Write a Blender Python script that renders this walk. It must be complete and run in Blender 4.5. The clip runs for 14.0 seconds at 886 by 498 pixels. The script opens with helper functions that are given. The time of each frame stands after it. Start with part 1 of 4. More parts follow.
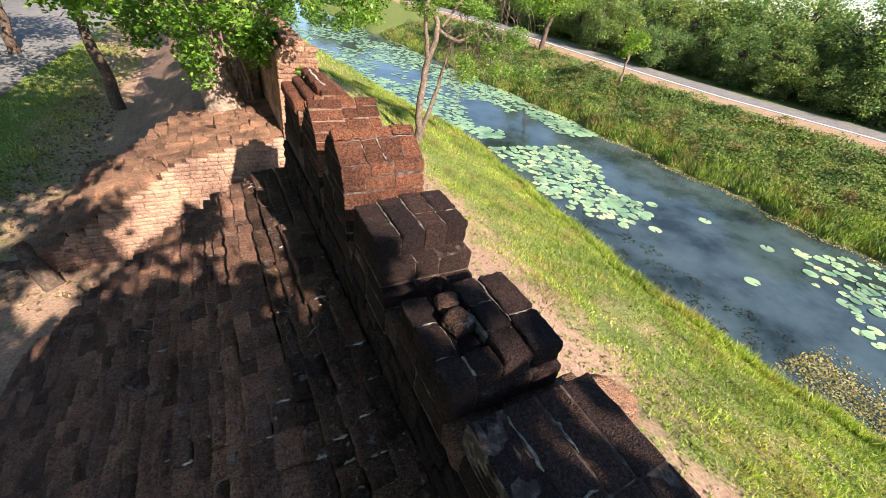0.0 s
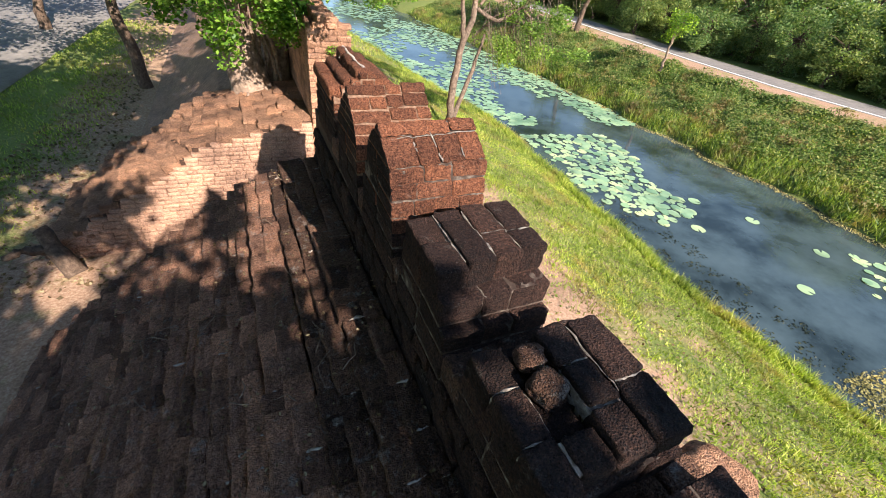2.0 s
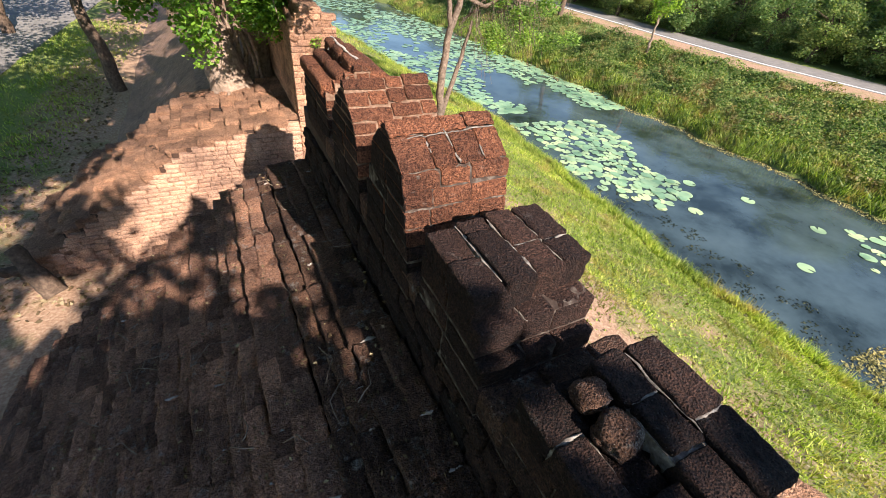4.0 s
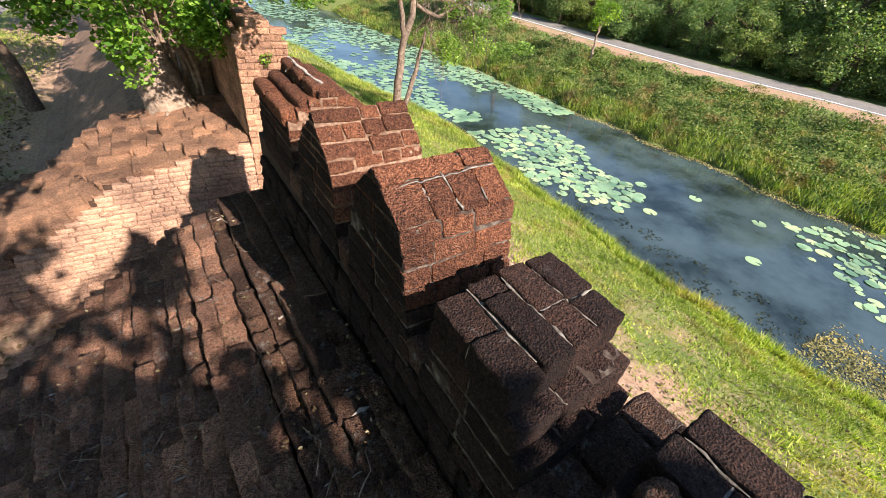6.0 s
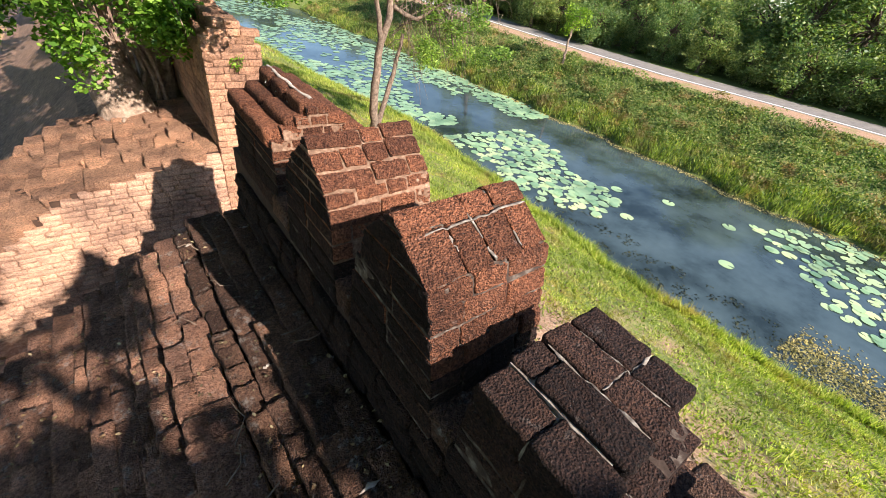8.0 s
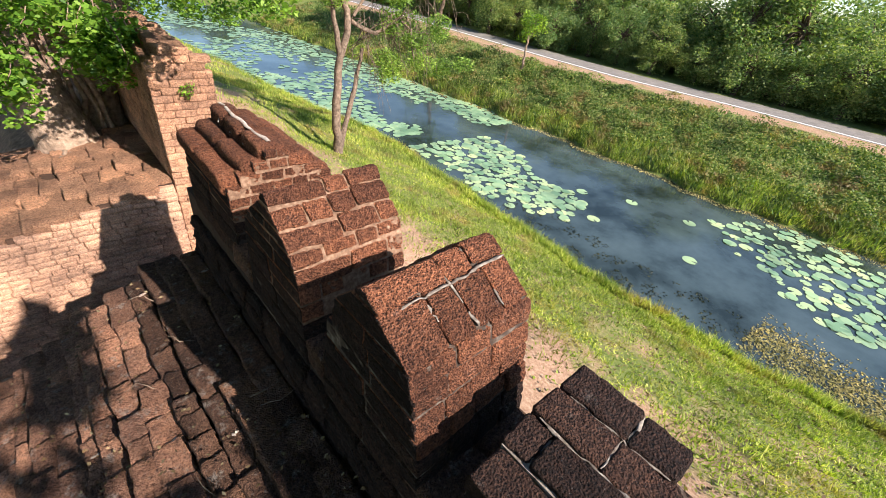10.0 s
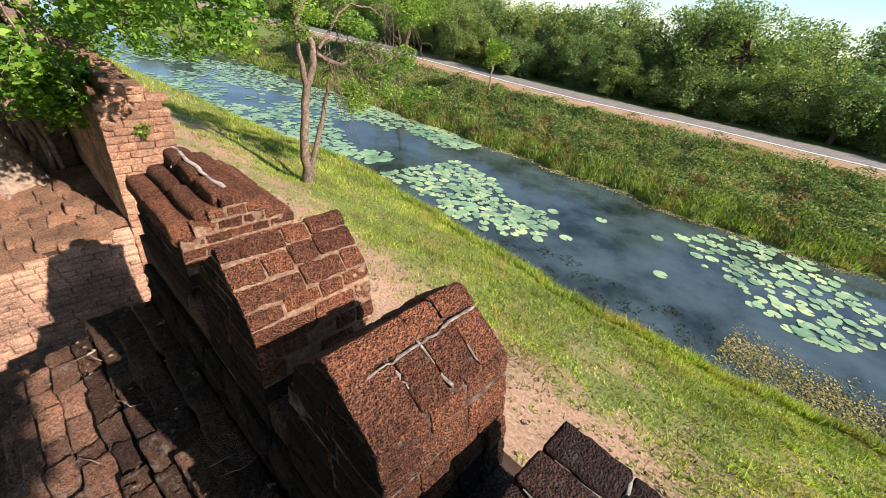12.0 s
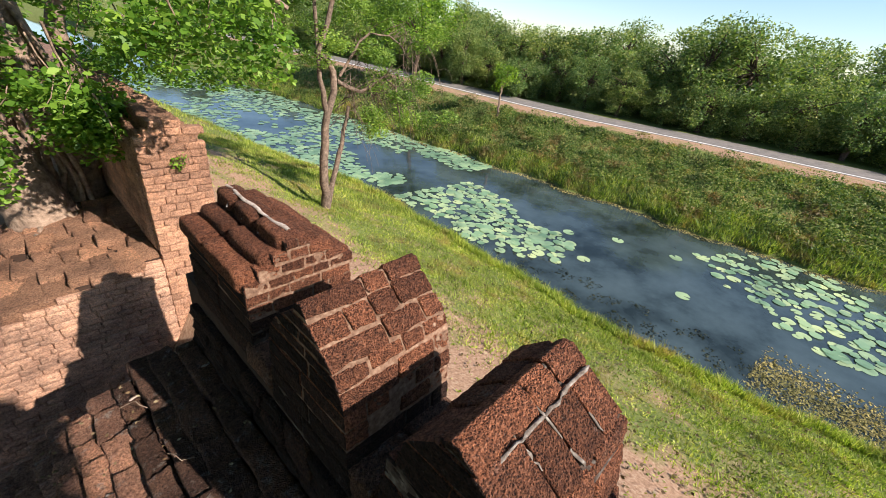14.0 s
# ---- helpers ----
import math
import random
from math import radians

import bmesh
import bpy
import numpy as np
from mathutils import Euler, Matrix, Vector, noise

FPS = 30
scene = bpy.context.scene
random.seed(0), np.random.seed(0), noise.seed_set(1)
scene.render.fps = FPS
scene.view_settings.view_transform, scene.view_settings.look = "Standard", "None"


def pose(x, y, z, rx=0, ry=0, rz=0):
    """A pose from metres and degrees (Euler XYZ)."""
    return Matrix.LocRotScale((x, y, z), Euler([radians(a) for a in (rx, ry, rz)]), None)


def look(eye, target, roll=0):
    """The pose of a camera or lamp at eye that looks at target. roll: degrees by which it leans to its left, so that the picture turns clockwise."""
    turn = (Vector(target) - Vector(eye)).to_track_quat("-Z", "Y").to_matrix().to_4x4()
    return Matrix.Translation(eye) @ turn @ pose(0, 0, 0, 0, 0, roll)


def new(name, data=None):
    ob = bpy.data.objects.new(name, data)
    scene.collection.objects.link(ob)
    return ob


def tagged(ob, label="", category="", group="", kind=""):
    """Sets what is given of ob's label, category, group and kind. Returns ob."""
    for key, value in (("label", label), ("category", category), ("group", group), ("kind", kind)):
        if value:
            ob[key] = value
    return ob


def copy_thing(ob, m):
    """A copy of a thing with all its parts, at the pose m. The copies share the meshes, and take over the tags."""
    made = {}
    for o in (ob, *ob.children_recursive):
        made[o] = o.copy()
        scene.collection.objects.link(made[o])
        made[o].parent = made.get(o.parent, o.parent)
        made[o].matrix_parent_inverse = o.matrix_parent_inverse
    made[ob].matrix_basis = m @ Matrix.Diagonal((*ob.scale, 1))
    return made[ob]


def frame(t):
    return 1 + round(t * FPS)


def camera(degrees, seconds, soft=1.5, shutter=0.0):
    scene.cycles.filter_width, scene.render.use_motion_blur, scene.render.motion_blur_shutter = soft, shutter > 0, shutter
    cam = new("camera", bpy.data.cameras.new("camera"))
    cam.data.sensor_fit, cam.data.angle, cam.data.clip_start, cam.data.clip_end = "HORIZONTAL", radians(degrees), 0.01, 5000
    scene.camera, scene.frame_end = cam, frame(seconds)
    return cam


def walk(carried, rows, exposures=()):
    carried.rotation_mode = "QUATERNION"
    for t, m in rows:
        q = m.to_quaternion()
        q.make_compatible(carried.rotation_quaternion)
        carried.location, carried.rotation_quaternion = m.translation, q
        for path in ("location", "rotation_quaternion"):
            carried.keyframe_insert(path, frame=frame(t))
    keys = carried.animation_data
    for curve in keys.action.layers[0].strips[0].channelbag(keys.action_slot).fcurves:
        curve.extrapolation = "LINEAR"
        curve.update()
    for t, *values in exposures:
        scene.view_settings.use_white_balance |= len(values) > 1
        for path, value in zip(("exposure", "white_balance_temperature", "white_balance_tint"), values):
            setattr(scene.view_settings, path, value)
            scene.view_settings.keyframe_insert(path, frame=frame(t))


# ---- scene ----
cam = camera(95.4, 14.0, soft=0.85)
PATH = [
    (0, (0.273, 0.223, 6.318), (1.019, 1.688, 5.179), 8.8),
    (0.5, (0.263, 0.362, 6.288), (1.001, 1.825, 5.141), 9.1),
    (1, (0.271, 0.529, 6.262), (0.98, 1.996, 5.103), 9.2),
    (1.5, (0.26, 0.68, 6.195), (0.938, 2.142, 5.011), 9.3),
    (2, (0.228, 0.818, 6.171), (0.88, 2.271, 4.961), 9.2),
    (2.5, (0.212, 0.888, 6.169), (0.844, 2.333, 4.94), 8.7),
    (2.7, (0.217, 0.917, 6.15), (0.839, 2.371, 4.925), 8.4),
    (4.8, (0.128, 1.303, 6.065), (0.912, 2.672, 4.836), 7.8),
    (5, (0.117, 1.342, 6.067), (0.928, 2.705, 4.847), 8.1),
    (5.5, (0.125, 1.452, 6.089), (0.964, 2.811, 4.886), 8.3),
    (6, (0.138, 1.582, 6.073), (1.017, 2.924, 4.879), 8.4),
    (6.5, (0.138, 1.691, 6.055), (1.089, 2.994, 4.873), 9.2),
    (7, (0.108, 1.799, 6.032), (1.079, 3.088, 4.85), 9.7),
    (7.5, (0.106, 1.913, 6.048), (1.09, 3.196, 4.871), 10.2),
    (8, (0.12, 2.007, 6.048), (1.117, 3.283, 4.874), 10.4),
    (8.5, (0.134, 2.105, 6.075), (1.195, 3.344, 4.918), 10.7),
    (8.7, (0.136, 2.128, 6.084), (1.222, 3.353, 4.935), 10.8),
    (10.8, (0.26, 2.256, 6.202), (1.386, 3.482, 5.093), 9.3),
    (11, (0.268, 2.274, 6.202), (1.404, 3.505, 5.11), 9.6),
    (11.5, (0.293, 2.291, 6.221), (1.466, 3.512, 5.156), 9.2),
    (12, (0.316, 2.295, 6.226), (1.549, 3.484, 5.195), 8.8),
    (12.5, (0.303, 2.308, 6.234), (1.562, 3.482, 5.216), 8.5),
    (13, (0.243, 2.362, 6.253), (1.512, 3.542, 5.255), 8.1),
    (13.5, (0.207, 2.488, 6.263), (1.464, 3.706, 5.296), 7.5),
    (14, (0.144, 2.665, 6.232), (1.382, 3.913, 5.277), 7.6),
]
walk(cam, [(t, look(eye, target, roll)) for t, eye, target, roll in PATH],
     exposures=((0.0, 1.53), (8.5, 1.52), (11.5, 1.24), (14.0, 1.04)))

# ---- sky, sun, exposure ----
SUN_WAY = Vector((0.31, -1.0, 0.735)).normalized()
world = bpy.data.worlds.new("world")
scene.world = world
world.use_nodes = True
wn = world.node_tree.nodes
sky = wn.new("ShaderNodeTexSky")
sky.sky_type = "NISHITA"
sky.sun_disc = False
sky.sun_elevation = math.asin(SUN_WAY.z)
sky.sun_rotation = math.atan2(SUN_WAY.x, SUN_WAY.y)
sky.air_density, sky.dust_density, sky.ozone_density = 1.0, 0.15, 3.5
wn["Background"].inputs["Strength"].default_value = 0.088
world.node_tree.links.new(sky.outputs[0], wn["Background"].inputs["Color"])
sun = new("sun", bpy.data.lights.new("sun", "SUN"))
sun.data.energy, sun.data.angle, sun.data.color = 5.0, radians(0.53), (1.0, 0.925, 0.845)
sun.matrix_world = look(SUN_WAY * 60, (0, 0, 0))


# ---- materials ----
def material(name):
    m = bpy.data.materials.new(name)
    m.use_nodes = True
    return m, m.node_tree, m.node_tree.nodes["Principled BSDF"]


def node(tree, kind, **values):
    n = tree.nodes.new(kind)
    for key, value in values.items():
        n.inputs[key.replace("_", " ")].default_value = value
    return n


def ramp(tree, fac, stops):
    n = tree.nodes.new("ShaderNodeValToRGB")
    e = n.color_ramp.elements
    while len(e) < len(stops):
        e.new(0.5)
    for el, (p, c) in zip(e, stops):
        el.position, el.color = p, (*c, 1)
    tree.links.new(fac, n.inputs[0])
    return n.outputs[0]


def mixed(tree, fac, a, b, how="MIX"):
    n = tree.nodes.new("ShaderNodeMix")
    n.data_type, n.blend_type = "RGBA", how
    for sock, v in ((n.inputs[0], fac), (n.inputs[6], a), (n.inputs[7], b)):
        if isinstance(v, (int, float)):
            sock.default_value = v
        elif isinstance(v, tuple):
            sock.default_value = (*v, 1)
        else:
            tree.links.new(v, sock)
    return n.outputs[2]


def place_coords(tree, offset_random=True):
    """World-size coordinates, shifted for each piece so that no two look alike."""
    geo = tree.nodes.new("ShaderNodeNewGeometry")
    if not offset_random:
        return geo.outputs["Position"]
    info = tree.nodes.new("ShaderNodeObjectInfo")
    mul = tree.nodes.new("ShaderNodeVectorMath")
    mul.operation = "SCALE"
    mul.inputs[0].default_value = (17.0, 31.0, 23.0)
    tree.links.new(info.outputs["Random"], mul.inputs["Scale"])
    add = tree.nodes.new("ShaderNodeVectorMath")
    tree.links.new(geo.outputs["Position"], add.inputs[0])
    tree.links.new(mul.outputs[0], add.inputs[1])
    return add.outputs[0]


def noise_of(tree, coords, scale, detail=4.0, rough=0.6):
    n = node(tree, "ShaderNodeTexNoise", Scale=scale, Detail=detail, Roughness=rough)
    tree.links.new(coords, n.inputs["Vector"])
    return n.outputs[0]


def bumped(tree, bsdf, height, strength, distance):
    b = node(tree, "ShaderNodeBump", Strength=strength, Distance=distance)
    tree.links.new(height, b.inputs["Height"])
    tree.links.new(b.outputs[0], bsdf.inputs["Normal"])


def laterite(name, dark, mid, light, pale=0.15, pit=1.0, lichen_from=0.60, vary=1.0):
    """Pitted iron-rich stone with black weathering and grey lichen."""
    m, t, b = material(name)
    co = place_coords(t)
    world_co = place_coords(t, False)
    big = noise_of(t, world_co, 1.7, 5, 0.65)
    fine = noise_of(t, co, 70, 7, 0.78)
    vor = node(t, "ShaderNodeTexVoronoi", Scale=135.0)
    vor.feature = "SMOOTH_F1"
    t.links.new(co, vor.inputs["Vector"])
    base = ramp(t, fine, ((0.30, dark), (0.50, mid), (0.72, light)))
    info = t.nodes.new("ShaderNodeObjectInfo")
    isle = t.nodes.new("ShaderNodeNewGeometry")
    both, share = t.nodes.new("ShaderNodeMath"), t.nodes.new("ShaderNodeMath")
    share.operation = "FRACT"
    t.links.new(info.outputs["Random"], both.inputs[0])
    t.links.new(isle.outputs["Random Per Island"], both.inputs[1])
    t.links.new(both.outputs[0], share.inputs[0])
    tone = ramp(t, share.outputs[0], ((0.0, (0.5, 0.46, 0.45)), (0.5, (0.95, 0.92, 0.92)), (1.0, (1.4, 1.28, 1.18))))
    base = mixed(t, vary, base, tone, "MULTIPLY")
    stain = ramp(t, big, ((0.36, (0.42, 0.40, 0.42)), (0.58, (1.1, 1.06, 1.03))))
    base = mixed(t, 0.8, base, stain, "MULTIPLY")
    lichen = ramp(t, noise_of(t, co, 9, 7, 0.75), ((lichen_from, (0, 0, 0)), (lichen_from + 0.11, (pale, pale, pale))))
    base = mixed(t, lichen, base, (0.33, 0.30, 0.27))
    pits = ramp(t, vor.outputs["Distance"], ((0.12, (0.06, 0.05, 0.05)), (0.36, (1.25, 1.25, 1.25))))
    grit = ramp(t, noise_of(t, co, 42, 6, 0.8), ((0.36, (0.22, 0.2, 0.2)), (0.5, (1.0, 1.0, 1.0)), (0.66, (1.5, 1.42, 1.3))))
    base = mixed(t, 0.7, base, grit, "MULTIPLY")
    base = mixed(t, 0.85, base, pits, "MULTIPLY")
    specks = ramp(t, noise_of(t, co, 130, 2, 0.5), ((0.69, (0, 0, 0)), (0.73, (pale, pale, pale))))
    base = mixed(t, specks, base, (0.42, 0.38, 0.34))
    t.links.new(base, b.inputs["Base Color"])
    b.inputs["Roughness"].default_value = 0.93
    b.inputs["Specular IOR Level"].default_value = 0.2
    h = t.nodes.new("ShaderNodeMath")
    t.links.new(fine, h.inputs[0])
    t.links.new(vor.outputs["Distance"], h.inputs[1])
    bumped(t, b, h.outputs[0], pit, 0.05)
    return m


def plain(name, colours, scale, rough=0.9, bump=0.3, dist=0.01, random_place=True, spec=0.3):
    m, t, b = material(name)
    co = place_coords(t, random_place)
    f = noise_of(t, co, scale, 6, 0.65)
    n = len(colours)
    base = ramp(t, f, tuple((0.28 + 0.44 * i / (n - 1), c) for i, c in enumerate(colours)))
    coarse = ramp(t, noise_of(t, co, scale / 9, 4), ((0.3, (0.72, 0.72, 0.72)), (0.7, (1.15, 1.12, 1.1))))
    base = mixed(t, 1.0, base, coarse, "MULTIPLY")
    t.links.new(base, b.inputs["Base Color"])
    b.inputs["Roughness"].default_value = rough
    b.inputs["Specular IOR Level"].default_value = spec
    bumped(t, b, f, bump, dist)
    return m


def leafy(name, a, b_, c, through_light=0.35, rough=0.5, dryness=0.0):
    """Leaves: colour varies from leaf to leaf, some light passes through."""
    m, t, b = material(name)
    geo = t.nodes.new("ShaderNodeNewGeometry")
    info = t.nodes.new("ShaderNodeObjectInfo")
    base = ramp(t, geo.outputs["Random Per Island"], ((0.0, a), (0.55, b_), (1.0, c)))
    tone = ramp(t, info.outputs["Random"], ((0.0, (0.72, 0.8, 0.75)), (1.0, (1.18, 1.08, 0.9))))
    base = mixed(t, 1.0, base, tone, "MULTIPLY")
    dry = ramp(t, noise_of(t, geo.outputs["Position"], 0.9, 5, 0.7), ((0.51, (0, 0, 0)), (0.63, (dryness, dryness, dryness))))
    base = mixed(t, dry, base, (0.27, 0.17, 0.085))
    patch = ramp(t, noise_of(t, geo.outputs["Position"], 0.7, 3), ((0.36, (0.62, 0.66, 0.62)), (0.5, (1.0, 0.98, 0.9)), (0.66, (1.3, 1.2, 1.0))))
    base = mixed(t, 1.0, base, patch, "MULTIPLY")
    t.links.new(base, b.inputs["Base Color"])
    b.inputs["Roughness"].default_value = rough
    b.inputs["Specular IOR Level"].default_value = 0.25
    tr = t.nodes.new("ShaderNodeBsdfTranslucent")
    bright = mixed(t, 1.0, base, (1.5, 1.7, 0.7), "MULTIPLY")
    t.links.new(bright, tr.inputs["Color"])
    mx = t.nodes.new("ShaderNodeMixShader")
    mx.inputs[0].default_value = through_light
    t.links.new(b.outputs[0], mx.inputs[1])
    t.links.new(tr.outputs[0], mx.inputs[2])
    t.links.new(mx.outputs[0], t.nodes["Material Output"].inputs["Surface"])
    return m


MERLON = laterite("merlon_laterite", (0.048, 0.019, 0.011), (0.24, 0.095, 0.052), (0.50, 0.225, 0.128), 0.3, 1.0, 0.6, 0.7)
# Near-black stone; on inward faces it stands in for shade.
BLACK = laterite("dark_and_shade_laterite", (0.012, 0.008, 0.007), (0.048, 0.026, 0.020), (0.125, 0.068, 0.05), 0.25, 1.0)
# Dimmer copy of the step stone, with shade mixed into its colour.
DIM = laterite("dim_and_shade_laterite", (0.038, 0.021, 0.015), (0.145, 0.08, 0.053), (0.28, 0.165, 0.115), 0.6, 1.0, 0.56)
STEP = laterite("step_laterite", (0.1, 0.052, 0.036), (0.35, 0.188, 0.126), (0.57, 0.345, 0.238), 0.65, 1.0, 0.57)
RUBBLE = laterite("rubble_laterite", (0.19, 0.095, 0.057), (0.45, 0.25, 0.155), (0.62, 0.385, 0.255), 0.3, 1.0, 0.6, 0.65)
PIERBRICK = laterite("pier_laterite", (0.22, 0.11, 0.067), (0.48, 0.265, 0.168), (0.62, 0.39, 0.265), 0.3, 0.7, 0.6, 0.45)
BRICK = laterite("gate_laterite", (0.23, 0.125, 0.082), (0.47, 0.28, 0.19), (0.62, 0.42, 0.305), 0.45, 0.6, 0.6, 0.35)
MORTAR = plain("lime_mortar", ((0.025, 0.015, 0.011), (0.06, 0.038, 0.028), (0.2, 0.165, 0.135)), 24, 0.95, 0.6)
JOINT = plain("joint_mortar", ((0.09, 0.045, 0.028), (0.185, 0.105, 0.067), (0.32, 0.21, 0.145)), 42, 0.95, 0.7, 0.01)
CRUST = plain("pale_lime_crust", ((0.2, 0.145, 0.115), (0.4, 0.32, 0.27), (0.58, 0.5, 0.43)), 26, 0.95, 0.8, 0.01)
LIME = plain("old_lime", ((0.06, 0.042, 0.032), (0.19, 0.155, 0.13), (0.38, 0.335, 0.29)), 34, 0.95, 0.8, 0.01)
CORE = plain("wall_core", ((0.03, 0.017, 0.012), (0.07, 0.036, 0.022)), 12, 0.95, 0.5, 0.02, False)
SOIL = plain("bare_soil", ((0.1, 0.055, 0.036), (0.21, 0.12, 0.082), (0.36, 0.22, 0.15)), 14, 0.95, 0.5, 0.02, False)
BARK = plain("pale_bark", ((0.10, 0.07, 0.05), (0.26, 0.18, 0.13), (0.42, 0.31, 0.23)), 14, 0.9, 0.9, 0.03, False)
BANKBARK = plain("grey_brown_bark", ((0.06, 0.042, 0.03), (0.16, 0.11, 0.08), (0.29, 0.215, 0.16)), 15, 0.9, 0.9, 0.03, False)
DARKBARK = plain("dark_bark", ((0.04, 0.027, 0.018), (0.11, 0.07, 0.048), (0.2, 0.14, 0.1)), 16, 0.9, 0.9, 0.03, False)
ASPHALT = plain("asphalt", ((0.13, 0.115, 0.105), (0.19, 0.17, 0.155), (0.26, 0.23, 0.21)), 25, 0.9, 0.2, 0.004, False)
PAINT = plain("road_paint", ((0.5, 0.48, 0.45), (0.75, 0.73, 0.7)), 20, 0.7, 0.1, 0.002, False)
GRASS = leafy("grass_blades", (0.10, 0.155, 0.026), (0.26, 0.345, 0.06), (0.48, 0.48, 0.18), 0.35, 0.6, 0.62)
WEED = leafy("bank_weeds", (0.045, 0.095, 0.022), (0.115, 0.185, 0.048), (0.25, 0.26, 0.11), 0.28, 0.6, 0.9)
FICUS = leafy("ficus_leaves", (0.07, 0.155, 0.018), (0.165, 0.285, 0.034), (0.32, 0.44, 0.075), 0.38)
FINE = leafy("feathery_leaves", (0.08, 0.15, 0.035), (0.15, 0.25, 0.06), (0.27, 0.37, 0.10), 0.4)
WOODS = leafy("woodland_leaves", (0.075, 0.14, 0.05), (0.165, 0.24, 0.09), (0.35, 0.37, 0.17), 0.36, 0.5, 0.15)
PAD = leafy("lily_leaf", (0.20, 0.32, 0.21), (0.29, 0.42, 0.29), (0.38, 0.48, 0.32), 0.1, 0.35)
SCUM = leafy("floating_weed", (0.12, 0.11, 0.045), (0.27, 0.24, 0.11), (0.44, 0.38, 0.17), 0.1, 0.8)
MURK = leafy("dark_water_weed", (0.012, 0.016, 0.009), (0.025, 0.032, 0.016), (0.06, 0.06, 0.03), 0.05, 0.5)
LITTER = leafy("dead_leaves", (0.1, 0.06, 0.035), (0.22, 0.14, 0.085), (0.42, 0.33, 0.24), 0.1, 0.8)


def water_material():
    m, t, b = material("moat_water")
    co = place_coords(t, False)
    big = noise_of(t, co, 0.42, 6, 0.62)
    base = ramp(t, big, ((0.36, (0.012, 0.018, 0.017)), (0.52, (0.04, 0.058, 0.062)), (0.7, (0.062, 0.086, 0.092))))
    t.links.new(base, b.inputs["Base Color"])
    b.inputs["Roughness"].default_value = 0.05
    b.inputs["IOR"].default_value = 1.33
    bumped(t, b, noise_of(t, co, 3.5, 3), 0.08, 0.05)
    return m


def ground_material():
    """Lawn and turf, with worn bare soil by the old wall."""
    m, t, b = material("turf_and_soil")
    co = place_coords(t, False)
    fine = noise_of(t, co, 22, 6, 0.7)
    turf = ramp(t, fine, ((0.3, (0.055, 0.095, 0.018)), (0.55, (0.16, 0.18, 0.05)), (0.75, (0.36, 0.30, 0.15))))
    soil = ramp(t, fine, ((0.28, (0.17, 0.095, 0.06)), (0.5, (0.33, 0.20, 0.13)), (0.75, (0.50, 0.36, 0.25))))
    wear = t.nodes.new("ShaderNodeAttribute")
    wear.attribute_name = "wear"
    patch = noise_of(t, co, 1.1, 6, 0.65)
    add = t.nodes.new("ShaderNodeMath")
    t.links.new(wear.outputs["Fac"], add.inputs[0])
    t.links.new(patch, add.inputs[1])
    mask = ramp(t, add.outputs[0], ((0.78, (0, 0, 0)), (1.0, (1, 1, 1))))
    t.links.new(mixed(t, mask, turf, soil), b.inputs["Base Color"])
    b.inputs["Roughness"].default_value = 0.95
    b.inputs["Specular IOR Level"].default_value = 0.1
    bumped(t, b, fine, 0.6, 0.03)
    return m


WATER, GROUND = water_material(), ground_material()


# ---- building helpers ----
def finish(name, me, mat, parent=None, label="", smooth=True):
    me.materials.append(mat)
    if smooth:
        me.polygons.foreach_set("use_smooth", [True] * len(me.polygons))
    ob = new(name, me)
    ob.parent = parent
    if label:
        ob["label"] = label
    return ob


def part(name, bm, mat, parent=None, label="", smooth=True):
    me = bpy.data.meshes.new(name)
    bm.to_mesh(me)
    bm.free()
    return finish(name, me, mat, parent, label, smooth)


def grid_mesh(name, verts, faces):
    """A mesh from numpy arrays: vertices (n, 3) and faces (m, k), all of k corners."""
    me = bpy.data.meshes.new(name)
    verts, faces = np.asarray(verts, np.float32), np.asarray(faces, np.int32)
    m, k = faces.shape
    me.vertices.add(len(verts))
    me.vertices.foreach_set("co", verts.ravel())
    me.loops.add(m * k)
    me.loops.foreach_set("vertex_index", faces.ravel())
    me.polygons.add(m)
    me.polygons.foreach_set("loop_start", np.arange(0, m * k, k, dtype=np.int32))
    me.update(calc_edges=True)
    return me


def empty(name, m=None, **tags):
    ob = new(name)
    ob.empty_display_size = 0.1
    if m is not None:
        ob.matrix_basis = m
    return tagged(ob, **tags)


def stone(size, cuts, r, rough, seed, shape=None):
    """A hewn block round its centre: soft edges, uneven faces. shape moves its vertices afterwards."""
    bm = bmesh.new()
    bmesh.ops.create_cube(bm, size=1.0)
    bmesh.ops.subdivide_edges(bm, edges=bm.edges[:], cuts=cuts, use_grid_fill=True)
    half = Vector(size) / 2
    r = min(r, min(half) * 0.8)
    off = Vector((seed * 3.17, seed * 1.31, seed * 2.71))

    def spread(c, length):
        k = round((c + 0.5) * (cuts + 1))
        edge = r / length
        if k in (0, cuts + 1):
            return c * length
        return (edge + (k - 1) / max(cuts - 1, 1) * (1 - 2 * edge) - 0.5) * length

    for v in bm.verts:
        p = Vector([spread(c, ln) for c, ln in zip(v.co, size)])
        q = Vector([max(-(h - r), min(h - r, c)) for c, h in zip(p, half)])
        d = p - q
        if d.length > 1e-6:
            d.normalize()
        k = rough * (noise.noise(p * 7 + off) * 0.8 + noise.noise(p * 24 + off) * 0.7 + noise.noise(p * 55 + off) * 0.5)
        v.co = q + d * (r + k)
        if shape:
            v.co = shape(v.co)
    return bm


def stone_mesh(name, *args, mat=None, **more):
    me = bpy.data.meshes.new(name)
    bm = stone(*args, **more)
    bm.to_mesh(me)
    bm.free()
    me.materials.append(mat)
    me.polygons.foreach_set("use_smooth", [True] * len(me.polygons))
    return me


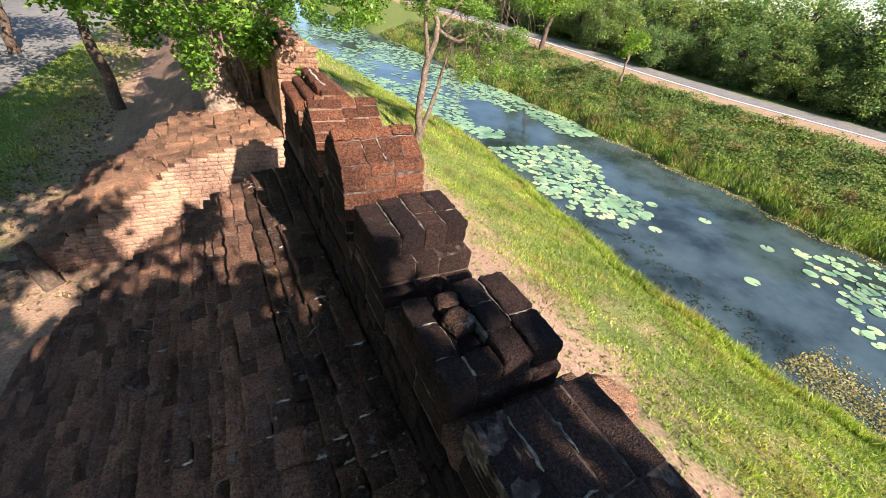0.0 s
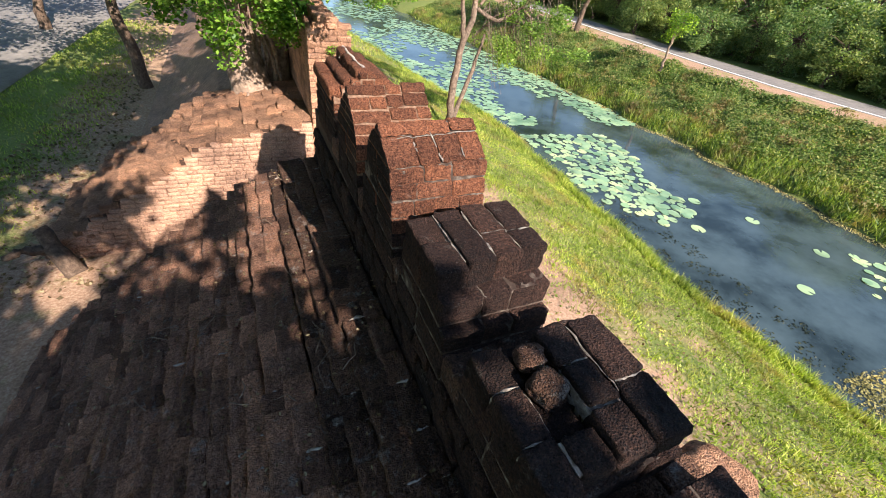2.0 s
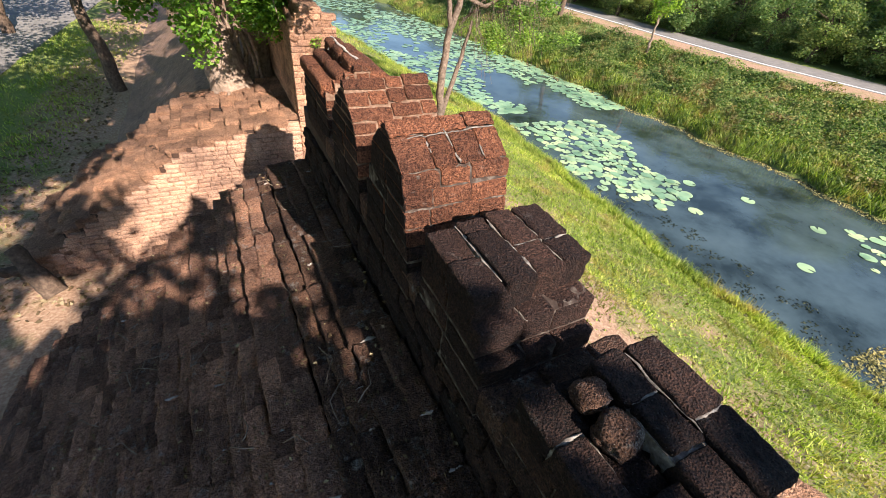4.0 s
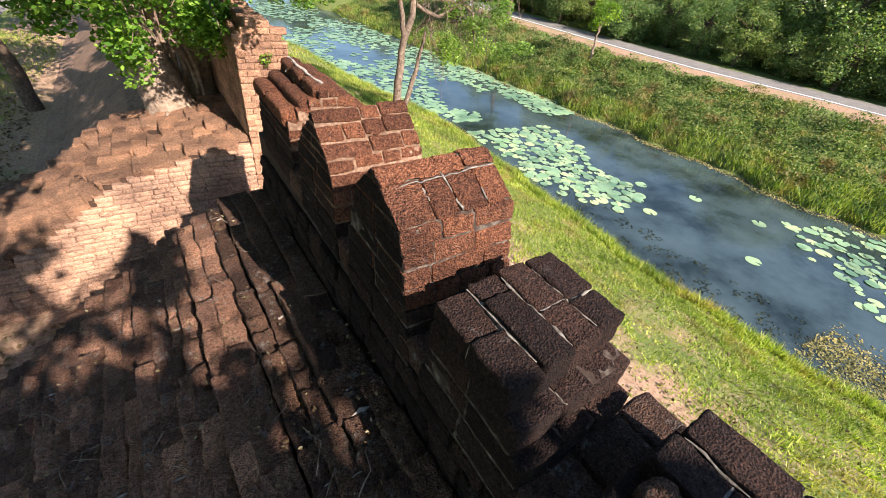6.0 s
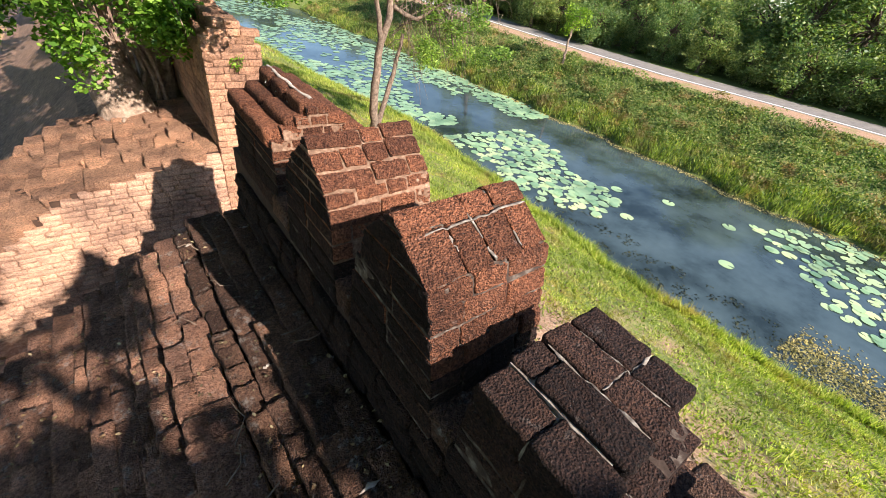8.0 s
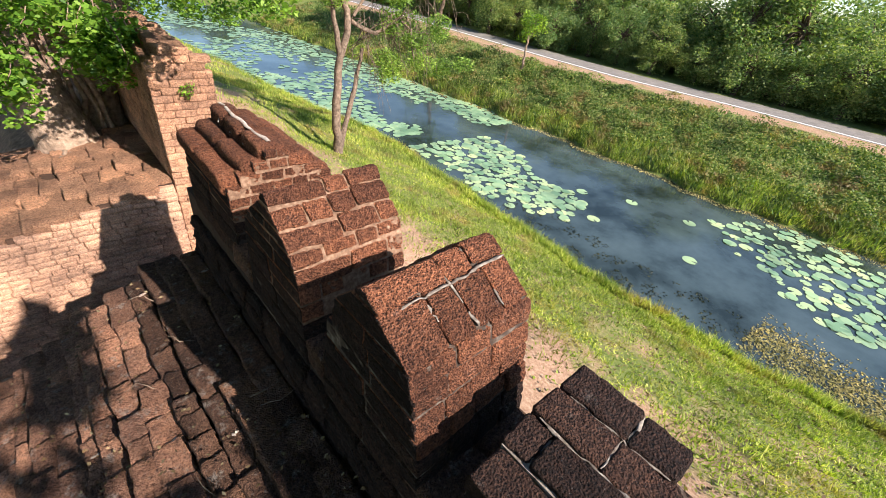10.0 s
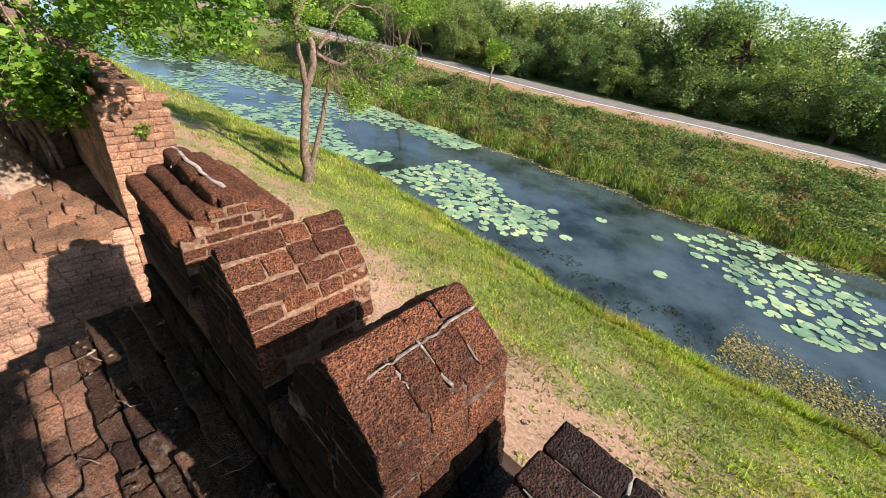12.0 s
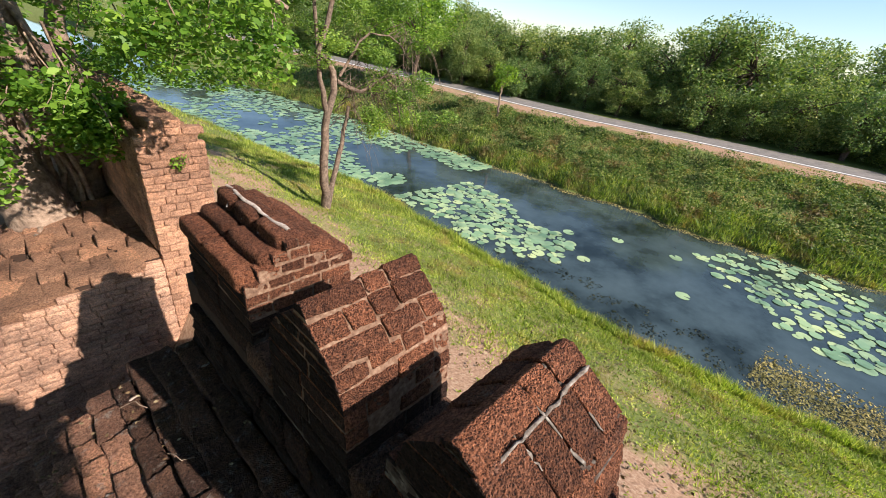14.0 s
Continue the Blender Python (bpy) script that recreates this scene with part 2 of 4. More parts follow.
def tube(points, radii, sides=8, wobble=0.0, seed=0):
    """A bent tapering limb as arrays (verts, quads)."""
    pts = [Vector(p) for p in points]
    verts, faces = [], []
    side = Vector((1, 0.13, 0))
    for i, p in enumerate(pts):
        way = (pts[min(i + 1, len(pts) - 1)] - pts[max(i - 1, 0)]).normalized()
        a = way.cross(side)
        if a.length < 0.1:
            a = way.cross(Vector((0, 1, 0.2)))
        a.normalize()
        c = way.cross(a)
        for k in range(sides):
            g = 2 * math.pi * k / sides
            rr = radii[i] * (1 + wobble * noise.noise(Vector((math.cos(g) * 1.7, math.sin(g) * 1.7, i * 0.6 + seed * 5.3))))
            verts.append(p + a * math.cos(g) * rr + c * math.sin(g) * rr)
    for i in range(len(pts) - 1):
        for k in range(sides):
            n = (k + 1) % sides
            faces.append((i * sides + k, i * sides + n, (i + 1) * sides + n, (i + 1) * sides + k))
    return verts, faces


def limbs(name, tubes, mat, parent):
    verts, faces = [], []
    for v, f in tubes:
        base = len(verts)
        verts += [tuple(p) for p in v]
        faces += [tuple(i + base for i in q) for q in f]
    return finish(name, grid_mesh(name, verts, faces), mat, parent)


def smooth_line(points, n, sway, rng):
    """n points along a broken line, with a little sway."""
    pts = np.array(points, float)
    t = np.linspace(0, len(pts) - 1, n)
    out = np.stack([np.interp(t, range(len(pts)), pts[:, k]) for k in range(3)], 1)
    out[1:-1] += rng.normal(0, sway, (n - 2, 3))
    return out


def leaf_cloud(centres, spread, count, size, rng, flat=0.35, long=1.9, shape=6):
    """Leaves scattered round centres as arrays. Each is a small bent blade with its own direction."""
    centres = np.asarray(centres, float)
    which = rng.integers(0, len(centres), count)
    spread = np.broadcast_to(np.asarray(spread, float), (len(centres), 3)) if np.ndim(spread) < 2 else np.asarray(spread)
    p = rng.normal(0, 1, (count, 3))
    p *= (rng.random((count, 1)) ** 0.33) / np.linalg.norm(p, axis=1, keepdims=True)
    pos = centres[which] + p * spread[which]
    a = rng.normal(0, 1, (count, 3))
    a[:, 2] = a[:, 2] * flat - 0.25
    a /= np.linalg.norm(a, axis=1, keepdims=True)
    up = np.tile([0, 0, 1.0], (count, 1)) + rng.normal(0, 0.6, (count, 3))
    b = np.cross(a, up)
    b /= np.linalg.norm(b, axis=1, keepdims=True) + 1e-9
    n = np.cross(b, a)
    s = size * (0.6 + 0.8 * rng.random((count, 1)))
    la, lb = a * s * long / 2, b * s / 2
    if shape == 4:
        verts = np.stack([pos - la, pos + lb, pos + la, pos - lb], 1)
    else:
        verts = np.stack([pos - la, pos - la * 0.2 + lb + n * s * 0.12, pos + la * 0.55 + lb * 0.7 + n * s * 0.06,
                          pos + la, pos + la * 0.55 - lb * 0.7 + n * s * 0.06, pos - la * 0.2 - lb + n * s * 0.12], 1)
    k = verts.shape[1]
    return verts.reshape(-1, 3), np.arange(count * k).reshape(count, k)


# ---- the lie of the land ----
YS = [-400, -30, -8, -2, 0.2, 2.3, 4.2, 6.0, 10.2, 16, 20.9, 25.9, 33, 45, 70, 150, 400]
NEAR = [40, 13, 11.4, 10.5, 10.0, 9.5, 9.1, 8.9, 8.8, 8.6, 7.0, 6.1, 4.7, 2.4, -3, -24, -90]
FAR = [54, 26, 22.4, 20.8, 20.2, 19.6, 19.0, 18.7, 18.2, 17.1, 16.3, 15.3, 14.0, 11.6, 6.5, -14, -80]
VERGE = [62, 33, 30, 28, 27.3, 26.7, 26.2, 25.8, 24.7, 22.6, 21.8, 21.3, 20.6, 18.6, 14, -7, -72]


def near_edge(y):
    return np.interp(y, YS, NEAR) + 0.07 * np.sin(y * 1.9) + 0.05 * np.sin(y * 4.7 + 1)


def far_edge(y):
    return np.interp(y, YS, FAR) + 0.2 * np.sin(y * 1.3 + 2) + 0.1 * np.sin(y * 3.9)


def verge_line(y):
    return np.interp(y, YS, VERGE)


P0, TURN = Vector((0.885, 1.125, 0)), 5.0
WALL = Matrix.Translation(P0) @ pose(0, 0, 0, 0, 0, TURN)
CS, SN = math.cos(radians(TURN)), math.sin(radians(TURN))


def wall_coords(x, y):
    """Across the wall (out towards the moat) and along it."""
    dx, dy = x - P0.x, y - P0.y
    return dx * CS + dy * SN, -dx * SN + dy * CS


def height(x, y):
    x, y = np.asarray(x, float), np.asarray(y, float)
    ne, fe, ve = near_edge(y), far_edge(y), verge_line(y)
    d = ne - x
    lumps = 0.04 * np.sin(x * 2.1 + y * 0.7) * np.sin(y * 1.7 - x * 0.4)
    bank = np.where(d > 0, np.minimum(0.06 + 0.22 * np.clip(d / 0.3, 0, 1) + 0.355 * d, 2.6), -0.9 * np.clip(-d / 1.2, 0, 1))
    e = x - fe
    far = np.where(e > 0, 0.12 * np.clip(e / 0.2, 0, 1) + 2.1 * np.clip(e / np.maximum(ve - fe, 1), 0, 1) ** 0.8, -0.9 * np.clip(-e / 1.2, 0, 1))
    far = np.where(x > ve, 2.22, far)
    out = np.where(x > (ne + fe) / 2, far, bank)
    across, along = wall_coords(x, y)
    w = np.clip((across + 0.25) / 0.75, 0, 1)
    w = w * w * (3 - 2 * w)
    inside = 1.25 + 0.03 * np.sin(x * 0.9) * np.sin(y * 0.8)
    out = inside + (out - inside) * w
    return out + lumps * np.clip(np.abs(d), 0, 1) * np.where(x > ve, 0, 1)


def axis(parts):
    return np.unique(np.concatenate([np.arange(a, b, s) for a, b, s in parts]))


gx = axis(((-600, -60, 60), (-60, -16, 4), (-16, -1, 0.6), (-1, 12, 0.25), (12, 17, 0.6), (17, 32, 0.4), (32, 60, 3), (60, 700, 60)))
gy = axis(((-600, -60, 60), (-60, -8, 4), (-8, 0, 0.7), (0, 26, 0.3), (26, 50, 1), (50, 100, 4), (100, 900, 50)))
GX, GY = np.meshgrid(gx, gy)
gv = np.stack([GX.ravel(), GY.ravel(), height(GX.ravel(), GY.ravel())], 1)
nx, ny = len(gx), len(gy)
gi = (np.arange(ny - 1)[:, None] * nx + np.arange(nx - 1)[None, :]).ravel()
ground_mesh = grid_mesh("ground", gv, np.stack([gi, gi + 1, gi + nx + 1, gi + nx], 1))
GA, GB = wall_coords(gv[:, 0], gv[:, 1])
wear = np.interp(GA, [-14, -8, -6.0, -4.4, 0.5, 2.0, 3.2, 4.6, 30], [-0.2, -0.05, 0.12, 0.55, 0.66, 0.70, 0.62, 0.30, 0.05])
wear = wear - np.where(GA > 0.4, 0.14 * (1 - np.exp(-((GB - 4.8) / 3.4) ** 2)) * np.clip((5 - GA) / 2, 0, 1), 0)
wear = np.where(gv[:, 0] > far_edge(gv[:, 1]), 0.1, wear)
wear = np.where((gv[:, 0] > verge_line(gv[:, 1]) - 0.3) & (gv[:, 0] < verge_line(gv[:, 1]) + 2.4), 0.5, wear)
att = ground_mesh.attributes.new("wear", "FLOAT", "POINT")
att.data.foreach_set("value", wear.astype(np.float32))
tagged(finish("ground", ground_mesh, GROUND), "mown grass bank and worn reddish soil round the wall", "ground", kind="structure")

wy = axis(((-60, 60, 1.5), (60, 260, 10)))
wv = np.concatenate([np.stack([near_edge(wy) - 0.7, wy, wy * 0], 1), np.stack([far_edge(wy) + 0.7, wy, wy * 0], 1)])
wi = np.arange(len(wy) - 1)
tagged(finish("water", grid_mesh("water", wv, np.stack([wi, wi + len(wy), wi + len(wy) + 1, wi + 1], 1)), WATER),
       "murky blue-green moat water reflecting the sky", "water", kind="structure")


def strip(name, line, a, b, z, mat, label, category, ys, thick=0.06):
    """A band of road along a line, with a bevelled edge."""
    x0 = line(ys)
    rows = [np.stack([x0 + o, ys, ys * 0 + h], 1) for o, h in ((a - 0.05, z - thick), (a, z), (b, z), (b + 0.05, z - thick))]
    n = len(ys)
    f = []
    for r in range(3):
        i = np.arange(n - 1) + r * n
        f.append(np.stack([i, i + n, i + n + 1, i + 1], 1))
    return tagged(finish(name, grid_mesh(name, np.concatenate(rows), np.concatenate(f)), mat, smooth=False), label, category, kind="structure")


road_y = axis(((-50, 60, 1.0), (60, 160, 5)))
strip("road", verge_line, 1.9, 4.9, 2.25, ASPHALT, "narrow grey asphalt road along the far bank", "road", road_y)
strip("road_line", verge_line, 1.98, 2.12, 2.256, PAINT, "worn white edge line on the asphalt road", "road marking", road_y, 0.004)
strip("inner_road", lambda y: -7.3 + 0 * y, -6.0, 0.0, 1.31, ASPHALT, "pale sunlit asphalt lane beyond the lawn", "road", axis(((8, 90, 2),)))

# ---- the rampart: core and stepped inner side ----
TREADS = ((0.0, 4.1), (-0.3, 4.0), (-0.55, 3.88), (-0.84, 3.76), (-1.05, 3.58), (-1.3, 3.40), (-1.55, 3.24), (-1.8, 3.05),
          (-2.05, 2.83), (-2.3, 2.63), (-2.55, 2.43), (-2.8, 2.2), (-3.05, 2.0), (-3.3, 1.75))


def fall(s):
    """The steps sink towards the gateway."""
    return -0.08 * max(0.0, s - 1.2)


def prism(name, outline, s0, s1, mat, label, category):
    """A wall body: an outline of (across, height) carried along the wall from s0 to s1."""
    bm = bmesh.new()
    stations = (s0, 1.2, s1) if s0 < 1.2 else (s0, s1)
    ends = [[bm.verts.new((d, s, z + (fall(s) if s0 < 1.2 and 0.7 < z and d <= 0.03 and z < 4.2 else 0))) for d, z in outline] for s in stations]
    n = len(outline)
    for e0, e1 in zip(ends, ends[1:]):
        for i in range(n):
            bm.faces.new((e0[i], e0[(i + 1) % n], e1[(i + 1) % n], e1[i]))
    bm.faces.new(ends[0][::-1])
    bm.faces.new(ends[-1])
    bmesh.ops.recalc_face_normals(bm, faces=bm.faces[:])
    ob = part(name, bm, mat, smooth=False)
    ob.matrix_basis = WALL
    return tagged(ob, label, category, kind="structure")


def stepped_outline(treads, top, drop, foot, outer):
    pts = [(1.3, foot), (1.3, 3.6), (outer + 0.06, 3.72), (outer, top), (0.03, top)]
    for d, z in treads:
        pts += [(d - 0.0 if d else 0.03, z - drop)]
        nxt = [t[0] for t in treads if t[0] < d]
        pts += [(nxt[0] if nxt else d - 0.25, z - drop)]
    pts += [(pts[-1][0], foot)]
    return pts



END = 4.62
rampart = prism("wall_rampart", stepped_outline(TREADS, 4.44, 0.13, 0.6, 0.60), -9.0, END - 0.06, CORE,
                "old laterite city wall with a stepped inner side", "wall")


def gate_top(d):
    return float(np.interp(d, [-3.9, -3.48, -2.97, -2.11, -1.42, -0.66, 0.3], [1.3, 1.62, 2.08, 2.55, 3.05, 3.26, 3.44]))


GATE_TREADS = tuple((0.30 - 0.21 * k, gate_top(0.25 - 0.21 * k) + 0.05) for k in range(20))
GATE = 6.70
gate_pts = [(0.93, 0.6), (0.93, 4.6), (0.33, 4.6)]
for i, (d, z) in enumerate(GATE_TREADS):
    gate_pts += [(d + (0.03 if i == 0 else 0), z - 0.06), (GATE_TREADS[i + 1][0] if i + 1 < len(GATE_TREADS) else d - 0.3, z - 0.06)]
gate_pts += [(gate_pts[-1][0], 0.6)]
gate_wall = prism("wall_gate", gate_pts, GATE + 0.06, GATE + 2.15, CORE,
                  "broken end of the laterite wall across the gateway, sunlit brick courses", "wall")

prism("earth_bank", [(0.93, 0.6), (0.93, 4.6), (0.33, 4.6), (0.3, 3.4), (-0.6, 3.28), (-1.2, 3.0), (-1.9, 2.3), (-2.7, 1.55), (-3.3, 1.2), (-3.3, 0.6)],
      GATE + 2.15, GATE + 30, SOIL, "earth and rubble bank of the ruined wall under the fig tree", "earth bank")
rng = np.random.default_rng(7)
STEP_SHAPES = [stone_mesh("block", (0.17, 0.26, 0.20), 8, 0.014, 0.015, i, mat=STEP) for i in range(12)]
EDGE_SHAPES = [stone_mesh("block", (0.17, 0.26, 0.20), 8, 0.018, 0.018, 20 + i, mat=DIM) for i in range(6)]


def lay(name, me, parent, place, scale, turn=(0, 0, 0)):
    ob = new(name, me)
    ob.parent = parent
    ob.matrix_basis = Matrix.LocRotScale(place, Euler(turn), scale)
    return ob


# loose layout of the two broken tops: (across, along, width, length, height of the upper face)
DARK_TOP = ((-0.015, 0.94, 0.16, 0.24, 4.985), (-0.01, 1.18, 0.15, 0.23, 4.98), (0.145, 0.95, 0.155, 0.36, 5.01), (0.145, 1.31, 0.155, 0.11, 5.0),
            (0.30, 0.96, 0.155, 0.20, 5.015), (0.30, 1.16, 0.155, 0.26, 5.02), (0.455, 0.98, 0.16, 0.17, 5.015), (0.455, 1.15, 0.16, 0.26, 5.025))
LOW_TOP = ((0.0, 0.0, 0.15, 0.2, 4.815), (0.0, 0.2, 0.14, 0.22, 4.82), (0.0, 0.42, 0.17, 0.2, 4.82), (0.15, 0.03, 0.15, 0.15, 4.835),
           (0.30, 0.02, 0.165, 0.20, 4.87), (0.31, 0.22, 0.15, 0.19, 4.885), (0.30, 0.41, 0.16, 0.2, 4.885), (0.465, 0.02, 0.18, 0.26, 4.885), (0.465, 0.28, 0.18, 0.32, 4.895), (0.15, 0.18, 0.15, 0.44, 4.79))

# merlons: courses of hewn blocks between a front and a back profile
def merlon(s0, label, z_base=4.40):
    return empty("merlon", WALL @ pose(0, s0, z_base), label=label, category="merlon", group="merlons along the rampart")


def course(body, s0, row, cuts, x0, width, mat, seed, z_base=4.40, gap=0.008, joint=None, dip=0.0):
    """One course. row: bottom, top, front at bottom and top, back at bottom and top. cuts: joints across, as shares of the width."""
    z0, z1, f0, f1, b0, b1 = row
    r = np.random.default_rng(seed)
    hz = z1 - z0
    # Courses topping out below 4.75 get the near-black stone and dark mortar.
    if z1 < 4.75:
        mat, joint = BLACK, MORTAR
    long_ = max((b0 + b1 - f0 - f1) / 2, 0.05)
    depths = 2 if long_ > 0.34 else 1
    edges = [0.0, 0.5 + 0.1 * r.normal() * 0.5, 1.0] if depths == 2 else [0.0, 1.0]
    for e0, e1 in zip(edges, edges[1:]):
        for c0, c1 in zip(cuts, cuts[1:]):
            w, ln = (c1 - c0) * width, (e1 - e0) * long_
            proud = r.normal(0, 0.004) if e0 == 0 else 0.0

            def fit_in(p, e0=e0, e1=e1, ln=ln, proud=proud):
                u, v = p.z / hz + 0.5, e0 + (e1 - e0) * (p.y / ln + 0.5)
                front, back = f0 + (f1 - f0) * u - proud, b0 + (b1 - b0) * u
                return Vector((p.x, front + (back - front) * v - s0, p.z))
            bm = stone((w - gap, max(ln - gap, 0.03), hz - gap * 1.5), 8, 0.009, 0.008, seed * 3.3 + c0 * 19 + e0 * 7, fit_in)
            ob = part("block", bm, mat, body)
            # Inward faces go near-black: their shade is put into the colour.
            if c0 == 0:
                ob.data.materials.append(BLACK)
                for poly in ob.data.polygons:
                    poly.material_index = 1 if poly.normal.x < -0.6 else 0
            ob.location = (x0 + (c0 + c1) / 2 * width, 0, (z0 + z1) / 2 - z_base + r.normal(0, 0.002) + dip * ((c0 + c1) / 2 - 0.5))
            ob.rotation_euler = (0, r.normal(0, 0.007), r.normal(0, 0.006))
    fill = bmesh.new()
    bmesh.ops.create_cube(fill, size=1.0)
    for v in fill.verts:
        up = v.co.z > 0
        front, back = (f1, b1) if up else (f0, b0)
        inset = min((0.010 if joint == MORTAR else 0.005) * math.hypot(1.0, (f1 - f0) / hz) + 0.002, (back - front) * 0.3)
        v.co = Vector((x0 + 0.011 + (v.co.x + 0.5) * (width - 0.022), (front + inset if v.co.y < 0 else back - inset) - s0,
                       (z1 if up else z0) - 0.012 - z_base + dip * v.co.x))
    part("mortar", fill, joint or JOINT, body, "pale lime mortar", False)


def lime_seams(body, lines, seed, wide=1.15):
    """Smears of lime along joints: each line runs through points of (across, along, height) from the body's base."""
    gm = np.random.default_rng(seed)
    tubes_ = []
    for pts in lines:
        n_ = max(5, int(sum((Vector(q) - Vector(p)).length for p, q in zip(pts, pts[1:])) / 0.028))
        line = smooth_line(pts, n_, 0.003, gm)
        rad = np.array([0.003 + 0.005 * gm.random() for _ in line])
        rad[0] = rad[-1] = 0.002
        vs_, fs_ = tube(line, rad * wide, 6, 0.9, gm.random() * 9)
        for i_, v_ in enumerate(vs_):
            v_.z = line[i_ // 6][2] + (v_.z - line[i_ // 6][2]) * 0.3 - 0.002
        tubes_.append((vs_, fs_))
        limbs("lime_seam", tubes_[-1:], LIME, body)


def bedding(body, s0, boxes):
    """Lime filling the joints between the top blocks. boxes: across from, to, along from, to, upper face."""
    for xa, xb, ya, yb, top in boxes:
        bm = bmesh.new()
        bmesh.ops.create_cube(bm, size=1.0)
        for v in bm.verts:
            v.co = Vector(((xa + xb) / 2 + v.co.x * (xb - xa), (ya + yb) / 2 + v.co.y * (yb - ya) - s0, top - 4.40 - 0.06 + v.co.z * 0.12))
        part("mortar", bm, LIME, body, "grey lime bedding", False)


def spaced(r_, n_):
    c = np.concatenate([[0], np.cumsum(1 + 0.7 * r_.random(n_))])
    return list(c / c[-1])


rc = np.random.default_rng(61)
# the far merlon: a ridge along the wall, its gable of brick-like courses
far_merlon = merlon(3.40, "tall red laterite merlon with a rounded ridge of long capstones")
for k, (z0, z1, f) in enumerate(((4.40, 4.53, 3.39), (4.53, 4.65, 3.395), (4.65, 4.74, 3.40), (4.74, 4.82, 3.405), (4.82, 4.90, 3.41))):
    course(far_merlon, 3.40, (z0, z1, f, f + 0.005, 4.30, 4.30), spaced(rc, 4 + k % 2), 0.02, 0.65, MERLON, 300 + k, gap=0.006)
# the stepped slope merlon
slope_merlon = merlon(2.46, "red laterite merlon with a sloping cap of coursed blocks")
for k, (row, cuts) in enumerate((
        ((4.40, 4.56, 2.445, 2.46, 3.15, 3.14), spaced(rc, 3)), ((4.56, 4.68, 2.46, 2.47, 3.14, 3.13), spaced(rc, 4)),
        ((4.68, 4.78, 2.47, 2.48, 3.13, 3.12), spaced(rc, 4)), ((4.78, 4.875, 2.48, 2.49, 3.12, 3.11), spaced(rc, 5)),
        ((4.875, 4.98, 2.49, 2.513, 3.11, 3.08), (0, 0.47, 0.82, 1)), ((4.98, 5.047, 2.513, 2.55, 3.08, 3.03), (0, 0.27, 0.56, 0.75, 1)),
        ((5.047, 5.117, 2.55, 2.632, 3.03, 2.95), (0, 0.48, 0.82, 1)), ((5.117, 5.188, 2.632, 2.722, 2.95, 2.87), (0, 0.26, 0.46, 0.68, 1)),
        ((5.188, 5.25, 2.722, 2.79, 2.87, 2.815), (0, 0.48, 0.68, 1)))):
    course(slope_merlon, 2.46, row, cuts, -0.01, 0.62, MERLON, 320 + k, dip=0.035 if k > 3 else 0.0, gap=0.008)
# the gabled merlon
gable_merlon = merlon(1.55, "red-brown laterite merlon with a low gabled cap and white lime seams")
for k, (row, cuts) in enumerate((
        ((4.40, 4.54, 1.545, 1.565, 2.27, 2.265), spaced(rc, 3)), ((4.54, 4.64, 1.565, 1.58, 2.265, 2.26), spaced(rc, 4)),
        ((4.64, 4.73, 1.58, 1.60, 2.26, 2.255), spaced(rc, 4)), ((4.73, 4.83, 1.60, 1.622, 2.255, 2.25), spaced(rc, 4)),
        ((4.83, 4.93, 1.622, 1.643, 2.25, 2.245), spaced(rc, 4)), ((4.93, 5.03, 1.643, 1.665, 2.20, 2.18), spaced(rc, 3)),
        ((5.03, 5.125, 1.665, 1.69, 2.18, 2.15), (0, 0.34, 0.62, 1)), ((5.125, 5.237, 1.69, 1.873, 2.15, 2.035), (0, 0.31, 0.52, 0.77, 1)),
        ((5.237, 5.287, 1.873, 1.95, 2.035, 1.985), (0, 0.5, 0.72, 1)))):
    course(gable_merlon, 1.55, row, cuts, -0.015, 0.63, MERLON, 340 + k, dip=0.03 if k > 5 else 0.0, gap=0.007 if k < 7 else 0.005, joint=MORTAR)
lime_seams(gable_merlon, [((0.0, 0.322, 0.822), (0.3, 0.322, 0.837), (0.6, 0.322, 0.852))], 22, 1.2)
lime_seams(gable_merlon, [((0.175, 0.30, 0.811), (0.183, 0.24, 0.775)), ((0.30, 0.39, 0.868), (0.30, 0.325, 0.838), (0.31, 0.25, 0.79)),
                          ((0.315, 0.22, 0.770), (0.32, 0.165, 0.737)), ((0.467, 0.24, 0.790), (0.47, 0.18, 0.753))], 23, 1.3)
# the near-black stepped merlon
dark_merlon = merlon(0.80, "ruined near-black laterite merlon, flat top stepping down in front")
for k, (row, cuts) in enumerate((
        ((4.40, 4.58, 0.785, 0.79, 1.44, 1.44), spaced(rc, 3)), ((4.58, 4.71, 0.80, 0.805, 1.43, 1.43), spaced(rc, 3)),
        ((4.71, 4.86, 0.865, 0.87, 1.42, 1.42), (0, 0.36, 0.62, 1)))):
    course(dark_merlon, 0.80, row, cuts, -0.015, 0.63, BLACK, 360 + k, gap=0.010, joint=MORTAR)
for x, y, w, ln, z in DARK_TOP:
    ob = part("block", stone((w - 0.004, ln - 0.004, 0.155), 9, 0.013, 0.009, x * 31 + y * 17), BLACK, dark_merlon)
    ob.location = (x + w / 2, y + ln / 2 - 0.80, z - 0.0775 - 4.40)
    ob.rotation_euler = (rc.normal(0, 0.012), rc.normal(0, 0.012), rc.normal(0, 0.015))
